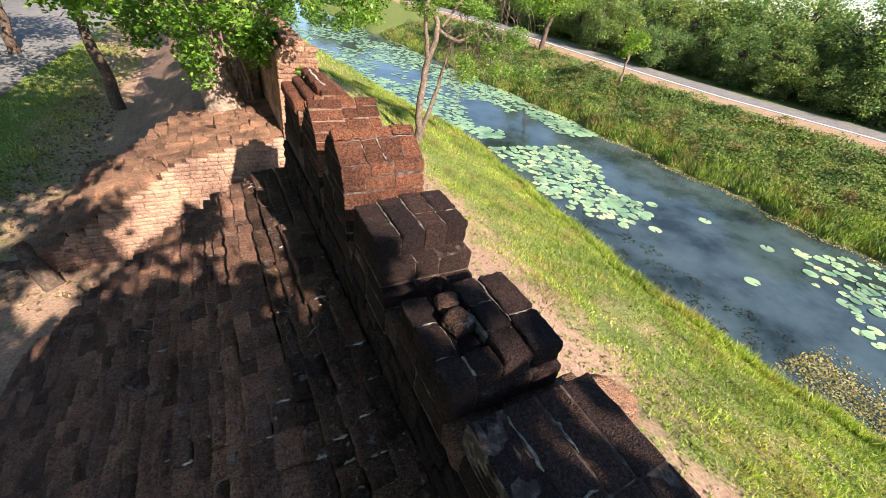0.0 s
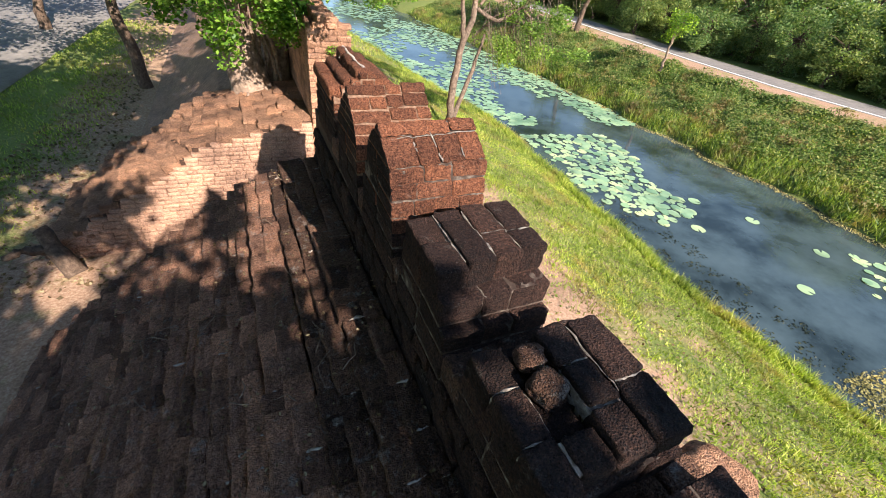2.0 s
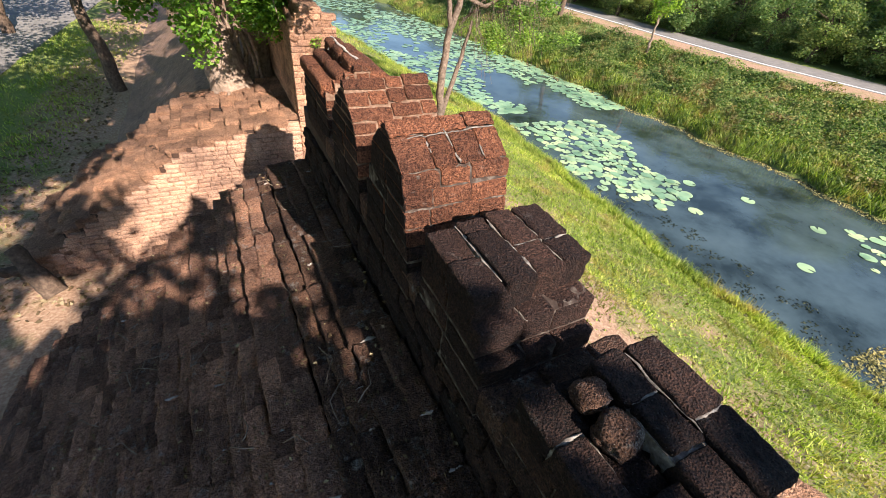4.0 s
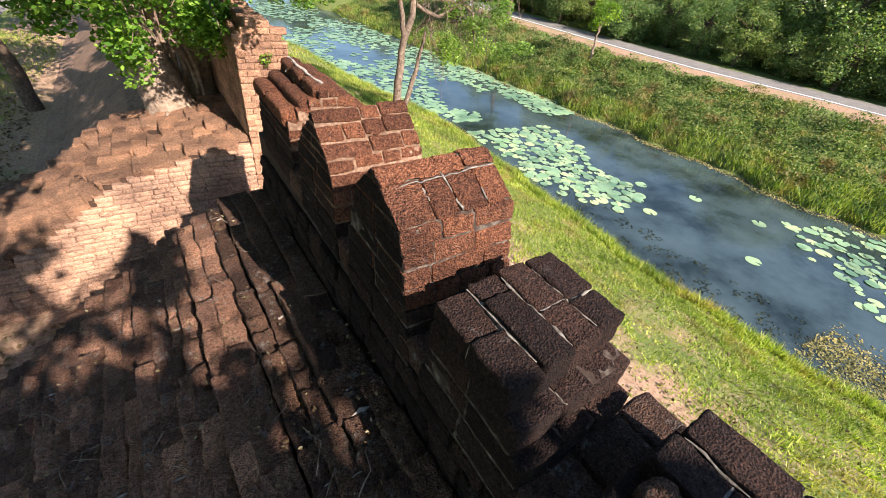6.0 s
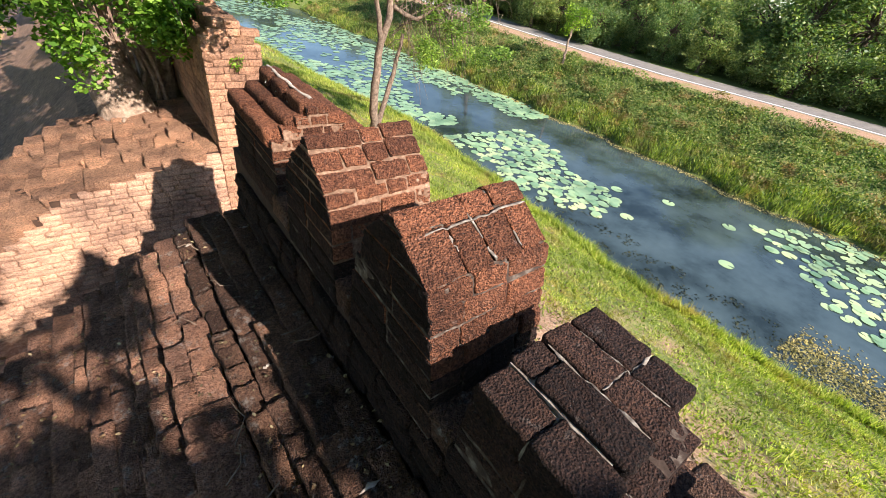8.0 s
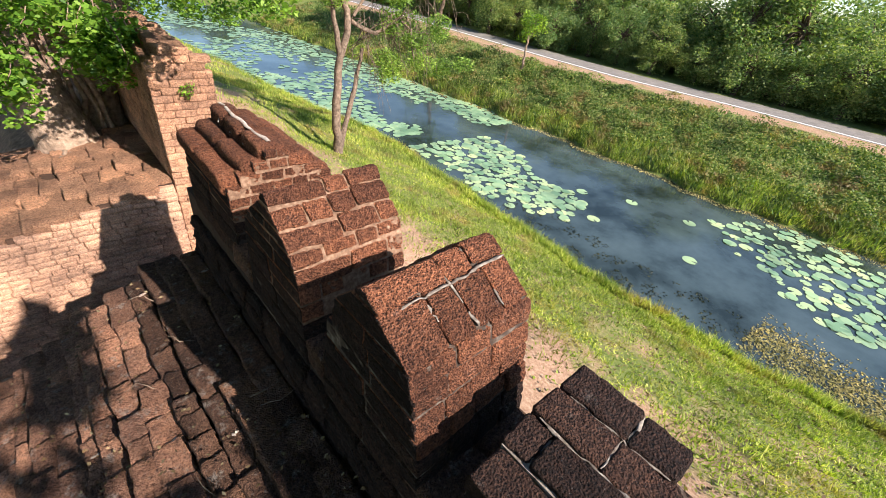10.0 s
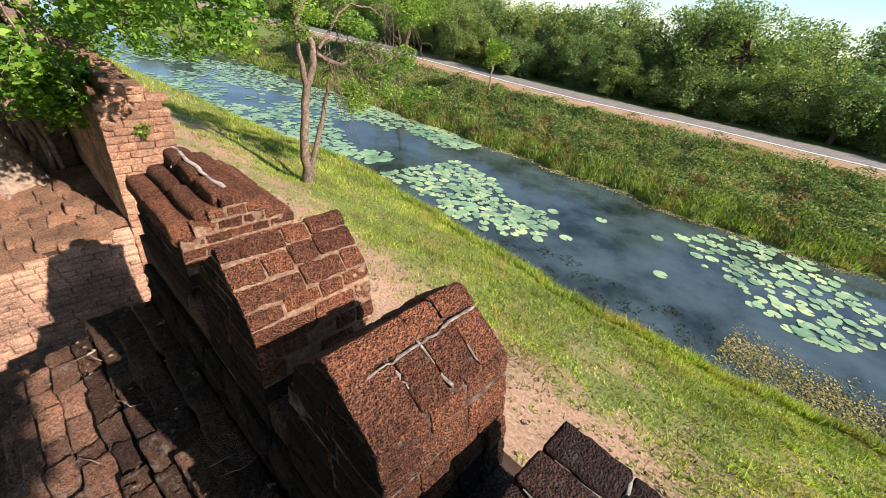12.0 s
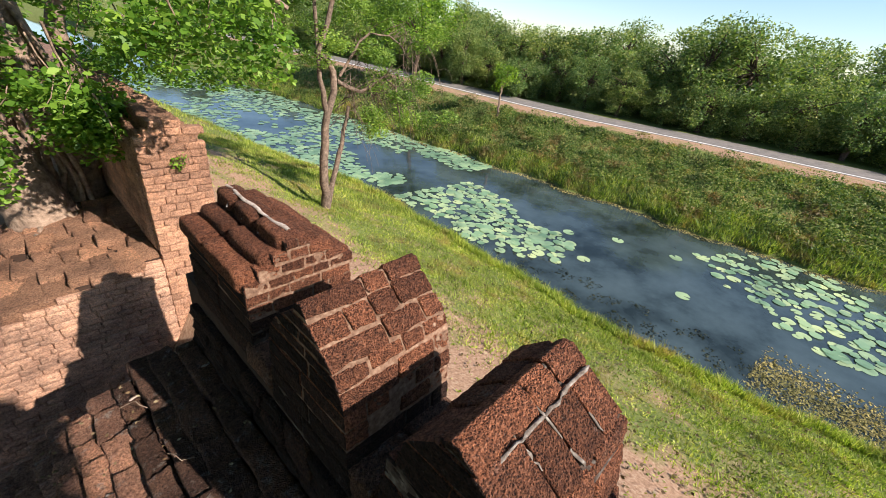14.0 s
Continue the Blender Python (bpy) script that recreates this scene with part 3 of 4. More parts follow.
lime_seams(dark_merlon, [((0.145, 0.2, 0.582), (0.145, 0.48, 0.582)), ((0.30, 0.18, 0.604), (0.30, 0.58, 0.608)), ((0.31, 0.36, 0.611), (0.45, 0.36, 0.612)),
                         ((0.455, 0.2, 0.609), (0.455, 0.56, 0.613)), ((0.46, 0.345, 0.612), (0.60, 0.35, 0.612)), ((0.22, 0.13, 0.452), (0.22, 0.07, 0.452))], 24)
bedding(dark_merlon, 0.80, ((0.0, 0.15, 0.965, 1.40, 4.966), (0.14, 0.60, 1.0, 1.405, 4.984)))
# the low broken merlon, its middle hollowed out
low_merlon = merlon(0.0, "low ruined merlon of dark laterite with a hollowed top")
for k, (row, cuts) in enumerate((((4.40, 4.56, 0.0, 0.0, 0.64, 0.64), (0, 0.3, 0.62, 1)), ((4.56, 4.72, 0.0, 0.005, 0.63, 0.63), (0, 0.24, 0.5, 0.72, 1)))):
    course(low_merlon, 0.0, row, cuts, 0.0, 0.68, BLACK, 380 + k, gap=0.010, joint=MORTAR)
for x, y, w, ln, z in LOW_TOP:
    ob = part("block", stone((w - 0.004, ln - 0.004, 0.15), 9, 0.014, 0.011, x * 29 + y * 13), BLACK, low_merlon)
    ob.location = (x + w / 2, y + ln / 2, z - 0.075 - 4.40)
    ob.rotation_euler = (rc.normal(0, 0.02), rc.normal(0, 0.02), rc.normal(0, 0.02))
lime_seams(low_merlon, [((0.02, 0.42, 0.412), (0.13, 0.42, 0.412)), ((0.145, 0.4, 0.40), (0.145, 0.22, 0.40)), ((0.02, 0.2, 0.408), (0.13, 0.2, 0.408)),
                        ((0.463, 0.24, 0.480), (0.463, 0.58, 0.480)), ((0.32, 0.41, 0.478), (0.45, 0.41, 0.478)), ((0.48, 0.28, 0.482), (0.62, 0.28, 0.482))], 25)
bedding(low_merlon, 0.0, ((0.015, 0.14, 0.02, 0.61, 4.80), (0.14, 0.305, 0.05, 0.17, 4.815), (0.31, 0.63, 0.04, 0.59, 4.85)))
# the first broken merlon
first_merlon = merlon(-1.0, "low broken merlon of dark laterite with patches of lime")
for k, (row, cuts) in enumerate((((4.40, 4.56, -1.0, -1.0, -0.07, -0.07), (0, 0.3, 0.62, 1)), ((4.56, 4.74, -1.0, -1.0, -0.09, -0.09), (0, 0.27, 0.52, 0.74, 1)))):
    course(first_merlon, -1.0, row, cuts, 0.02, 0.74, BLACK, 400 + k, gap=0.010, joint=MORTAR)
lime_seams(first_merlon, [((0.22, 0.6, 0.334), (0.22, 0.86, 0.334)), ((0.22, 0.452, 0.334), (0.38, 0.452, 0.334)), ((0.41, 0.6, 0.334), (0.41, 0.8, 0.334))], 26)

# outer rubble ledge
for x, s, z, size in ((1.08, -0.08, 3.95, (0.30, 0.34, 0.78)), (0.93, 0.73, 3.92, (0.26, 0.30, 0.76))):
    ob = part("rubble_stone", stone(size, 7, 0.06, 0.03, x * 9), RUBBLE)
    ob.matrix_basis = WALL @ pose(x, s, z, 5, 8, 25)
    tagged(ob, "pinkish broken laterite stone on the outer ledge", "stone", "loose stones on the wall")


# long rounded capstones of the far merlon
for x, z, w, h, y0, ln in ((0.085, 4.95, 0.17, 0.13, 0.0, 0.42), (0.085, 4.95, 0.17, 0.13, 0.43, 0.33), (0.195, 5.03, 0.15, 0.12, 0.0, 0.37),
                           (0.195, 5.02, 0.15, 0.12, 0.38, 0.34), (0.305, 5.11, 0.15, 0.14, 0.0, 0.25), (0.305, 5.11, 0.15, 0.14, 0.26, 0.23),
                           (0.305, 5.11, 0.15, 0.14, 0.50, 0.22), (0.42, 5.06, 0.15, 0.14, 0.01, 0.36), (0.42, 5.06, 0.15, 0.14, 0.38, 0.33),
                           (0.53, 4.99, 0.14, 0.13, 0.01, 0.30), (0.53, 4.99, 0.14, 0.13, 0.32, 0.38), (0.62, 4.93, 0.13, 0.12, 0.0, 0.36), (0.62, 4.93, 0.13, 0.12, 0.37, 0.36)):
    bm = stone((w, ln * 1.2 - 0.008, h), 8, 0.035, 0.008, x * 31 + y0 * 7)
    ob = part("capstone", bm, MERLON, far_merlon, "long rounded capstone")
    ob.location = (x, 0.03 + (y0 + ln / 2) * 1.2, z - 4.40)
gr = np.random.default_rng(18)
for k, (z0, z1, xa, xb, n_) in enumerate(((4.90, 4.965, 0.015, 0.685, 5), (4.965, 5.035, 0.09, 0.62, 4), (5.035, 5.10, 0.18, 0.53, 3), (5.10, 5.155, 0.25, 0.41, 2))):
    course(far_merlon, 3.40, (z0, z1, 3.402, 3.407, 3.50, 3.50), spaced(gr, n_), xa, xb - xa, MERLON, 440 + k, gap=0.005)
line_ = [(0.30 + gr.normal(0, 0.014), 0.08 + 0.07 * k, 5.178 - 4.40 - 0.004 + gr.normal(0, 0.003)) for k in range(12)]
ridge_tubes = [tube(line_, [0.010 + 0.008 * gr.random() for _ in line_], 6, 0.5)]
for k in (3, 6, 9):
    x_, y_, z_ = line_[k]
    ridge_tubes.append(tube(((x_, y_, z_), (x_ + 0.04, y_ + 0.01, z_ - 0.012), (x_ + 0.085, y_ - 0.01, z_ - 0.065)), (0.008, 0.007, 0.004), 6))
    ridge_tubes.append(tube(((x_, y_, z_), (x_ - 0.04, y_ - 0.01, z_ - 0.008), (x_ - 0.075, y_ - 0.02, z_ - 0.07)), (0.008, 0.007, 0.004), 6))
for vs_, fs_ in ridge_tubes[:1]:
    for i_, v_ in enumerate(vs_):
        v_.z = line_[i_ // 6][2] + (v_.z - line_[i_ // 6][2]) * 0.45 + 0.005
limbs("ridge_mortar", ridge_tubes, CRUST, far_merlon)
bm = stone((0.44, 0.80, 0.2), 3, 0.03, 0.004, 3)
ob = part("cap_core", bm, MERLON, far_merlon)
ob.location = (0.34, 0.47, 4.93 - 4.40)

# loose stones on the low merlon
for x, s, z, size, turn in ((0.22, 0.36, 4.84, (0.14, 0.14, 0.105), 20), (0.23, 0.51, 4.84, (0.13, 0.12, 0.10), -8)):
    bm = stone(size, 8, 0.035, 0.014, x * 40)
    ob = part("loose_stone", bm, DIM)
    ob.matrix_basis = WALL @ pose(x, s, z, 4, 3, turn)
    tagged(ob, "loose rounded laterite stone lying on the broken merlon", "stone", "loose stones on the wall")

# crenel sills: blocks between the merlons, dimmed in colour to stand in for shade
for a, b in ((3.21, 3.45), (2.35, 2.50), (1.43, 1.64), (0.62, 0.80), (-0.12, 0.0), (-1.8, -1.0)):
    for x, w in ((0.0, 0.3), (0.31, 0.29), (0.61, 0.22)) if a < 1 else ((0.0, 0.3), (0.31, 0.29)):
        bm = stone((w, b - a + 0.05, 0.16), 4, 0.02, 0.012, a * 9 + x)
        ob = part("block", bm, DIM, rampart)
        ob.location = (x + w / 2, (a + b) / 2, 4.49)

# inner face of the parapet, below the merlons, its shade painted near-black
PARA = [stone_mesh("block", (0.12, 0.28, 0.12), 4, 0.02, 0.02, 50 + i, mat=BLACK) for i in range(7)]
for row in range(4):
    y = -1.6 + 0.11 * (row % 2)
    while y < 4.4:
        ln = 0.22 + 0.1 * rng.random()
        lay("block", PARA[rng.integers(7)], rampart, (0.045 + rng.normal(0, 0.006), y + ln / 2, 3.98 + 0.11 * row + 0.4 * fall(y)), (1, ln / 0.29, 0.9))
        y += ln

# stepped inner side, course by course: two rows of narrow blocks to a tread
joint_tubes, rest_v, rest_f, rest_n = [], [], [], 0
ROWS = []
for (d, z), (d1, z1) in zip(TREADS, TREADS[1:] + ((TREADS[-1][0] - 0.25, TREADS[-1][1] - 0.2),)):
    m_ = d + (d1 - d) * (0.45 + 0.12 * rng.random())
    ROWS += [(d, m_, z, z1), (m_, d1, z - (z - z1) * (0.18 + 0.3 * rng.random()), z1)]
for i, (d, d1, z, z1) in enumerate(ROWS):
    y = -2.4 + 0.3 * rng.random()
    stop = END - 0.02 + rng.normal(0, 0.05)
    lift, drift = rng.normal(0, 0.008), 0.0
    while y < stop:
        ln = min(0.14 + 0.19 * rng.random(), max(stop - y, 0.1))
        wid = d - d1 + 0.006 + 0.02 * rng.random()
        lift = 0.6 * lift + rng.normal(0, 0.010)
        drift = 0.7 * drift + rng.normal(0, 0.006)
        top = z + fall(y + ln / 2) + lift
        # Rows next to the parapet take the dimmed stone: painted shade.
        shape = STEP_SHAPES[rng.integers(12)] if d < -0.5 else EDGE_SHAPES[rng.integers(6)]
        where = Matrix.LocRotScale(((d + d1) / 2 - 0.008 + drift, y + ln / 2, top - 0.10),
                                   Euler((rng.normal(0, 0.025), rng.normal(0, 0.05) - 0.06, rng.normal(0, 0.035))), (wid / 0.17, ln / 0.26 * 1.02, 1.0))
        if d > -2.4 and y > -0.3 or shape.materials[0] == DIM:
            ob = new("block", shape)
            ob.parent, ob.matrix_basis = rampart, where
        else:
            co = np.empty(len(shape.vertices) * 3)
            shape.vertices.foreach_get("co", co)
            fi = np.empty(len(shape.loops), int)
            shape.loops.foreach_get("vertex_index", fi)
            w4 = np.array(where)
            rest_v.append(co.reshape(-1, 3) @ w4[:3, :3].T + w4[:3, 3])
            rest_f.append(fi.reshape(-1, 4) + rest_n)
            rest_n += len(shape.vertices)
        if rng.random() < 0.75 and -0.9 < y < 4.4:
            a0, a1 = 0.05 + 0.3 * rng.random(), 0.6 + 0.38 * rng.random()
            run = [(d + (d1 - d) * q + rng.normal(0, 0.003), y + rng.normal(0, 0.004), top - 0.004 - 0.012 * q + rng.normal(0, 0.002)) for q in np.linspace(a0, a1, 6)]
            joint_tubes.append(tube(run, [0.002, *(0.005 + 0.009 * rng.random(4)), 0.002], 5, 0.7, rng.random() * 9))
        y += ln
limbs("lime_joint", joint_tubes, CRUST, rampart)["kind"] = "stuff"
finish("step_blocks", grid_mesh("step_blocks", np.concatenate(rest_v), np.concatenate(rest_f)), STEP, rampart)["kind"] = "stuff"

# ---- the gate wall: brick face, upper courses, pier ----
BRICKS = [stone_mesh("brick", (0.25, 0.12, 0.125), 3, 0.013, 0.011, 80 + i, mat=BRICK) for i in range(8)]

PIER_BRICKS = [stone_mesh("brick", (0.25, 0.12, 0.125), 4, 0.014, 0.012, 90 + i, mat=PIERBRICK) for i in range(8)]


def face_bricks(d0, d1, z0, tops, high, longest, shift, shapes):
    """Courses of a brick face at the gateway, up to the height that tops gives."""
    z, row = z0, 0
    while z < 5.0:
        d = d0
        while d < d1 - 0.02:
            ln = longest * (0.7 + 0.45 * rng.random()) if d > d0 or row % 2 else shift
            if d + ln > d1 - 0.07:
                ln = d1 - d
            if z + high * 0.5 < tops(d + ln / 2):
                lay("brick", shapes[rng.integers(8)], gate_wall, (d + ln / 2, GATE + 0.055 + rng.normal(0, 0.005), z + high / 2),
                    (ln / 0.25 * 0.98, 1.0, high / 0.125 * 0.97), (rng.normal(0, 0.012), rng.normal(0, 0.012), rng.normal(0, 0.015)))
            d += ln
        z += high
        row += 1


face_bricks(-3.7, 0.29, 1.22, gate_top, 0.073, 0.205, 0.1, BRICKS)
face_bricks(0.29, 0.97, 1.6, lambda d: float(np.interp(d, [0.29, 0.45, 0.8, 0.94], [4.76, 5.0, 5.0, 4.8])), 0.086, 0.2, 0.1, PIER_BRICKS)
GATE_STEP = [stone_mesh("block", (0.34, 0.34, 0.18), 7, 0.02, 0.022, 120 + i, mat=RUBBLE) for i in range(8)]
for i, (d, zt) in enumerate(GATE_TREADS):
    d1 = GATE_TREADS[i + 1][0] if i + 1 < len(GATE_TREADS) else d - 0.3
    cols = max(1, round((d - d1) / 0.31))
    for c in range(cols):
        w = (d - d1) / cols
        y = GATE + 0.02 + 0.1 * rng.random()
        while y < GATE + 2.2:
            ln = 0.2 + 0.2 * rng.random()
            lay("block", GATE_STEP[rng.integers(8)], gate_wall, (d - (c + 0.5) * w + rng.normal(0, 0.02), y + ln / 2, zt - 0.09 + rng.normal(0, 0.026)),
                (w / 0.27, ln / 0.29, 1.0), (rng.normal(0, 0.03), rng.normal(0, 0.05) - 0.08, rng.normal(0, 0.08)))
            y += ln
PIER_STONE = [stone_mesh("block", (0.30, 0.34, 0.17), 7, 0.025, 0.022, 140 + i, mat=RUBBLE) for i in range(5)]
for row in range(3):
    y = GATE
    while y < GATE + 4.6:
        ln = 0.28 + 0.14 * rng.random()
        for x in ((0.44, 0.78), (0.5, 0.75), (0.6,))[row]:
            lay("block", PIER_STONE[rng.integers(5)], gate_wall, (x, y + ln / 2, 4.66 + 0.15 * row + rng.normal(0, 0.012)),
                (1.05, ln / 0.34, 1.0), (rng.normal(0, 0.03), rng.normal(0, 0.03), rng.normal(0, 0.04)))
        y += ln
z = 3.5
while z < 4.6:
    y = GATE + 0.1
    while y < GATE + 4:
        lay("brick", PIER_BRICKS[rng.integers(8)], gate_wall, (0.335, y + 0.12, z + 0.06), (0.9, 1, 0.96), (0, 0, radians(90)))
        y += 0.25
    z += 0.122


# ---- trees ----
def ground_at(x, y):
    return float(height(x, y))


def tree(name, base, trunk_tubes, leaf_sets, bark, leaves, label, kind_word="tree", twigs=()):
    """One tree: limbs in one mesh, its crown of leaves in another. All in coordinates round its base."""
    root = empty(name, Matrix.Translation(base), label=label, category=kind_word)
    limbs("trunk", trunk_tubes, bark, root)
    vs, fs, n = [], [], 0
    for v, f in leaf_sets:
        vs.append(v)
        fs.append(f + n)
        n += len(v)
    if vs:
        finish("crown", grid_mesh("crown", np.concatenate(vs), np.concatenate(fs)), leaves, root, smooth=False)
    if twigs:
        limbs("twig_spray", twigs, bark, root)["kind"] = "stuff"
    return root


# slim twin-stemmed tree on the bank
r = np.random.default_rng(21)
bx, by = 4.7, 11.8
bz = ground_at(bx, by) - 0.05
tubes = []


def limb(points, r0, r1, sides=8, sway=0.02, steps=9):
    line = smooth_line(points, steps, sway, r)
    return tube(line, np.linspace(r0, r1, steps), sides, 0.15, r.random() * 9)


tubes.append(limb(((0, 0, 0), (-0.06, 0, 1.0), (0.08, 0, 2.5)), 0.13, 0.085))
tubes.append(limb(((0.08, 0, 2.45), (-0.06, 0, 3.1), (-0.1, 0.1, 4.2), (-0.05, 0.2, 6.0)), 0.07, 0.03))
tubes.append(limb(((0.08, 0, 2.45), (0.34, 0, 3.2), (0.2, 0.1, 3.6), (-0.1, 0, 3.8), (0.2, 0, 4.5), (0.45, 0, 5.6), (0.9, 0, 7.2)), 0.085, 0.04))
tubes.append(limb(((0.03, 0, 0.1), (0.3, 0.1, 1.0), (0.6, 0.2, 1.75), (0.75, 0.2, 2.6)), 0.085, 0.04))
tubes.append(limb(((0.34, 0, 3.2), (0.9, -0.1, 3.0), (1.5, -0.2, 3.35), (1.75, -0.3, 3.2), (1.95, -0.3, 2.5)), 0.055, 0.018))
tubes.append(limb(((0.4, 0, 3.3), (1.2, 0.2, 4.3), (2.0, 0.2, 4.2), (2.7, 0.1, 3.6)), 0.035, 0.01))
twigs = []
boughs = (((0.34, 0, 3.2), (0.9, -0.1, 3.0), (1.5, -0.2, 3.35), (1.95, -0.3, 2.6)), ((0.4, 0, 3.3), (1.2, 0.2, 4.3), (2.0, 0.2, 4.2), (2.7, 0.1, 3.6)),
          ((0.03, 0, 1.9), (0.5, 0.3, 2.6), (1.1, 0.5, 2.9), (1.9, 0.6, 2.7)))
for k in range(84):
    line = np.array(boughs[k % 3])
    q = 2.9 * r.random() ** 0.8
    a = line[int(q)] + (line[int(q) + 1] - line[int(q)]) * (q - int(q))
    g = r.normal(-0.2, 0.9)
    out = np.array((math.cos(g), math.sin(g), 0.0))
    reach = 0.25 + 0.75 * r.random()
    b = a + out * reach * 0.55 + (0, 0, 0.12 + 0.25 * r.random())
    c = a + out * reach + (0, 0, -0.1 - 0.35 * r.random())
    e = a + out * reach * (1.15 + 0.3 * r.random()) + (0, 0, -0.5 - 0.95 * r.random())
    twigs.append(limb((a, b, c, e), 0.011, 0.003, 4, 0.03, 7))
    if k % 2:
        twigs.append(limb((c, c + out * 0.2 + (r.normal(0, 0.1), r.normal(0, 0.1), 0.02), c + out * 0.32 + (r.normal(0, 0.15), r.normal(0, 0.15), -0.35)), 0.006, 0.002, 4, 0.02, 5))
tufts = [(-0.4 + 3.4 * r.random(), r.normal(0.3, 0.5), 3.6 + 3.0 * r.random()) for k in range(60)]
tufts += [(1.0 + 2.4 * r.random(), r.normal(0, 0.4), 2.0 + 1.4 * r.random()) for k in range(20)]
tufts += [(-1.2 + 1.2 * r.random(), r.normal(0.4, 0.4), 4.4 + 2.2 * r.random()) for k in range(14)]
leafs = [leaf_cloud(tufts, (0.36, 0.36, 0.2), 32000, 0.033, r, 0.4, 2.6, 4)]
tree("bank_tree", (bx, by, bz), tubes, leafs, BANKBARK, FINE, "slim twin-stemmed tree with bare drooping branches on the bank", twigs=twigs)

# fig tree on the gate wall, its crown hanging over the pier
r = np.random.default_rng(33)
fx, fy, fz = -0.40, 9.9, 3.22
tubes = [limb(((0, 0, -0.1), (-0.1, 0.1, 0.5), (-0.35, 0.3, 1.3), (-0.5, 0.6, 3.2), (-0.4, 0.4, 5.0)), 0.42, 0.13, 14, 0.03),
         limb(((0.55, 0.6, -0.1), (0.5, 0.6, 0.8), (0.3, 0.7, 2.0), (0.2, 0.6, 4.5)), 0.3, 0.12, 12, 0.03),
         limb(((0.95, 0.9, -0.1), (0.9, 0.9, 1.0), (0.7, 0.8, 2.6), (1.2, 0.3, 4.6)), 0.15, 0.08, 10, 0.03),
         limb(((-0.35, 0.3, 2.6), (0.6, -0.8, 3.6), (1.8, -1.5, 3.6), (2.9, -1.6, 3.0)), 0.1, 0.03),
         limb(((-0.4, 0.3, 2.6), (-0.8, -1.0, 3.6), (-1.0, -2.0, 3.4), (-1.1, -2.8, 2.6)), 0.1, 0.03),
         limb(((0.2, 0.6, 3.0), (0.5, -1.2, 4.2), (0.8, -2.6, 4.2), (0.6, -3.4, 3.4)), 0.09, 0.03)]
for k in range(22):
    g = 2 * math.pi * r.random()
    x0, y0 = 0.45 + 0.5 * math.cos(g), 0.55 + 0.4 * math.sin(g)
    tubes.append(limb(((x0 * 1.2, y0 * 1.1, -0.12), (x0, y0, 0.5), (x0 * 0.7, y0 * 0.9, 1.6), (0.2, 0.6, 3.0)), 0.045, 0.03, 6, 0.03))
for k in range(14):
    g = -2.6 + 3.6 * r.random()
    q = 0.5 + 0.5 * r.random()
    tubes.append(limb(((0.1 * math.cos(g), 0.1 * math.sin(g), 0.45), (0.3 * math.cos(g), 0.3 * math.sin(g), 0.1), (q * math.cos(g), q * math.sin(g), 0.02)), 0.07, 0.02, 6, 0.02))
sprays = []


def droop(x, y):
    """How low the crown hangs, above the ground of its foot; it hangs lower at the back."""
    return float(np.interp(x, [-3, -1.4, -0.9, -0.3, 0.4, 1.0, 1.9, 2.6, 3.2], [1.9, 1.65, 1.4, 1.5, 1.45, 1.75, 1.85, 1.7, 1.9])) - 0.2 * (y + 1.4)


while len(sprays) < 300:
    x, y = r.uniform(-3.3, 3.6), r.uniform(-4.0, 3.2)
    if x + fx < 0.05 + 0.29 * (y + fy):
        sprays.append((x, y, droop(x, y) + 0.42 + 2.3 * r.random() ** 1.5))
sprays += [(-0.25 + r.normal(0, 0.1), -1.2 + r.normal(0, 0.15), 0.95 + 0.8 * r.random()) for k in range(8)]
sprays += [(-0.85 + r.normal(0, 0.1), -1.3 + r.normal(0, 0.15), 1.3 + 0.6 * r.random()) for k in range(6)]
sprays += [(0.75 + r.normal(0, 0.12), -1.3 + r.normal(0, 0.15), 1.15 + 0.7 * r.random()) for k in range(8)]
sprays += [(0.75 + r.normal(0, 0.14), -1.25 + r.normal(0, 0.15), 1.45 + 0.5 * r.random()) for k in range(12)]
leafs = [leaf_cloud(sprays, (0.28, 0.28, 0.22), 46000, 0.043, r, 0.5, 1.6)]
tree("fig_tree", (fx, fy, fz), tubes, leafs, BARK, FICUS, "spreading fig tree rooted on the old wall, bright green leaves", twigs=[
    limb((np.array(c) + (0, 0, 0.5), np.array(c) + (0.1, 0.1, 0.1), np.array(c) - (0.05, 0, 0.2)), 0.012, 0.003, 4, 0.03, 5) for c in sprays[::3]])


def shade_tree(name, x, y, trunk, crown, count, leaf, label, seed, bark=DARKBARK, leaves=WOODS, blobs=60, hollow=0.45, girth=0.2, clump=0.3):
    """A broad tree. trunk: points from the foot; crown: centre and radii, all from the foot."""
    rr = np.random.default_rng(seed)
    global r
    r = rr
    (cx, cy, cz), (ax, ay, az) = crown
    foot = ground_at(x, y) - 0.06
    t = [limb(trunk, girth, girth * 0.5, 10, 0.03)]
    tip = np.array(trunk[-1], float)
    mids = []
    for k in range(blobs):
        p = rr.normal(0, 1, 3)
        p *= (hollow + (1 - hollow) * rr.random()) / np.linalg.norm(p)
        mids.append((cx + p[0] * ax, cy + p[1] * ay, cz + p[2] * az))
    for c in mids[::5]:
        t.append(limb((tip - (0, 0, 0.3), (tip + np.array(c)) / 2 + (0, 0, 0.2), c), 0.3 * girth, 0.012, 6, 0.05, 7))
    s = clump * (ax + ay) / 2 + 0.1
    return tree(name, (x, y, foot), t, [leaf_cloud(mids, (s, s, s * 0.7), count, leaf, rr, 0.5, 1.7, 4)], bark, leaves, label)


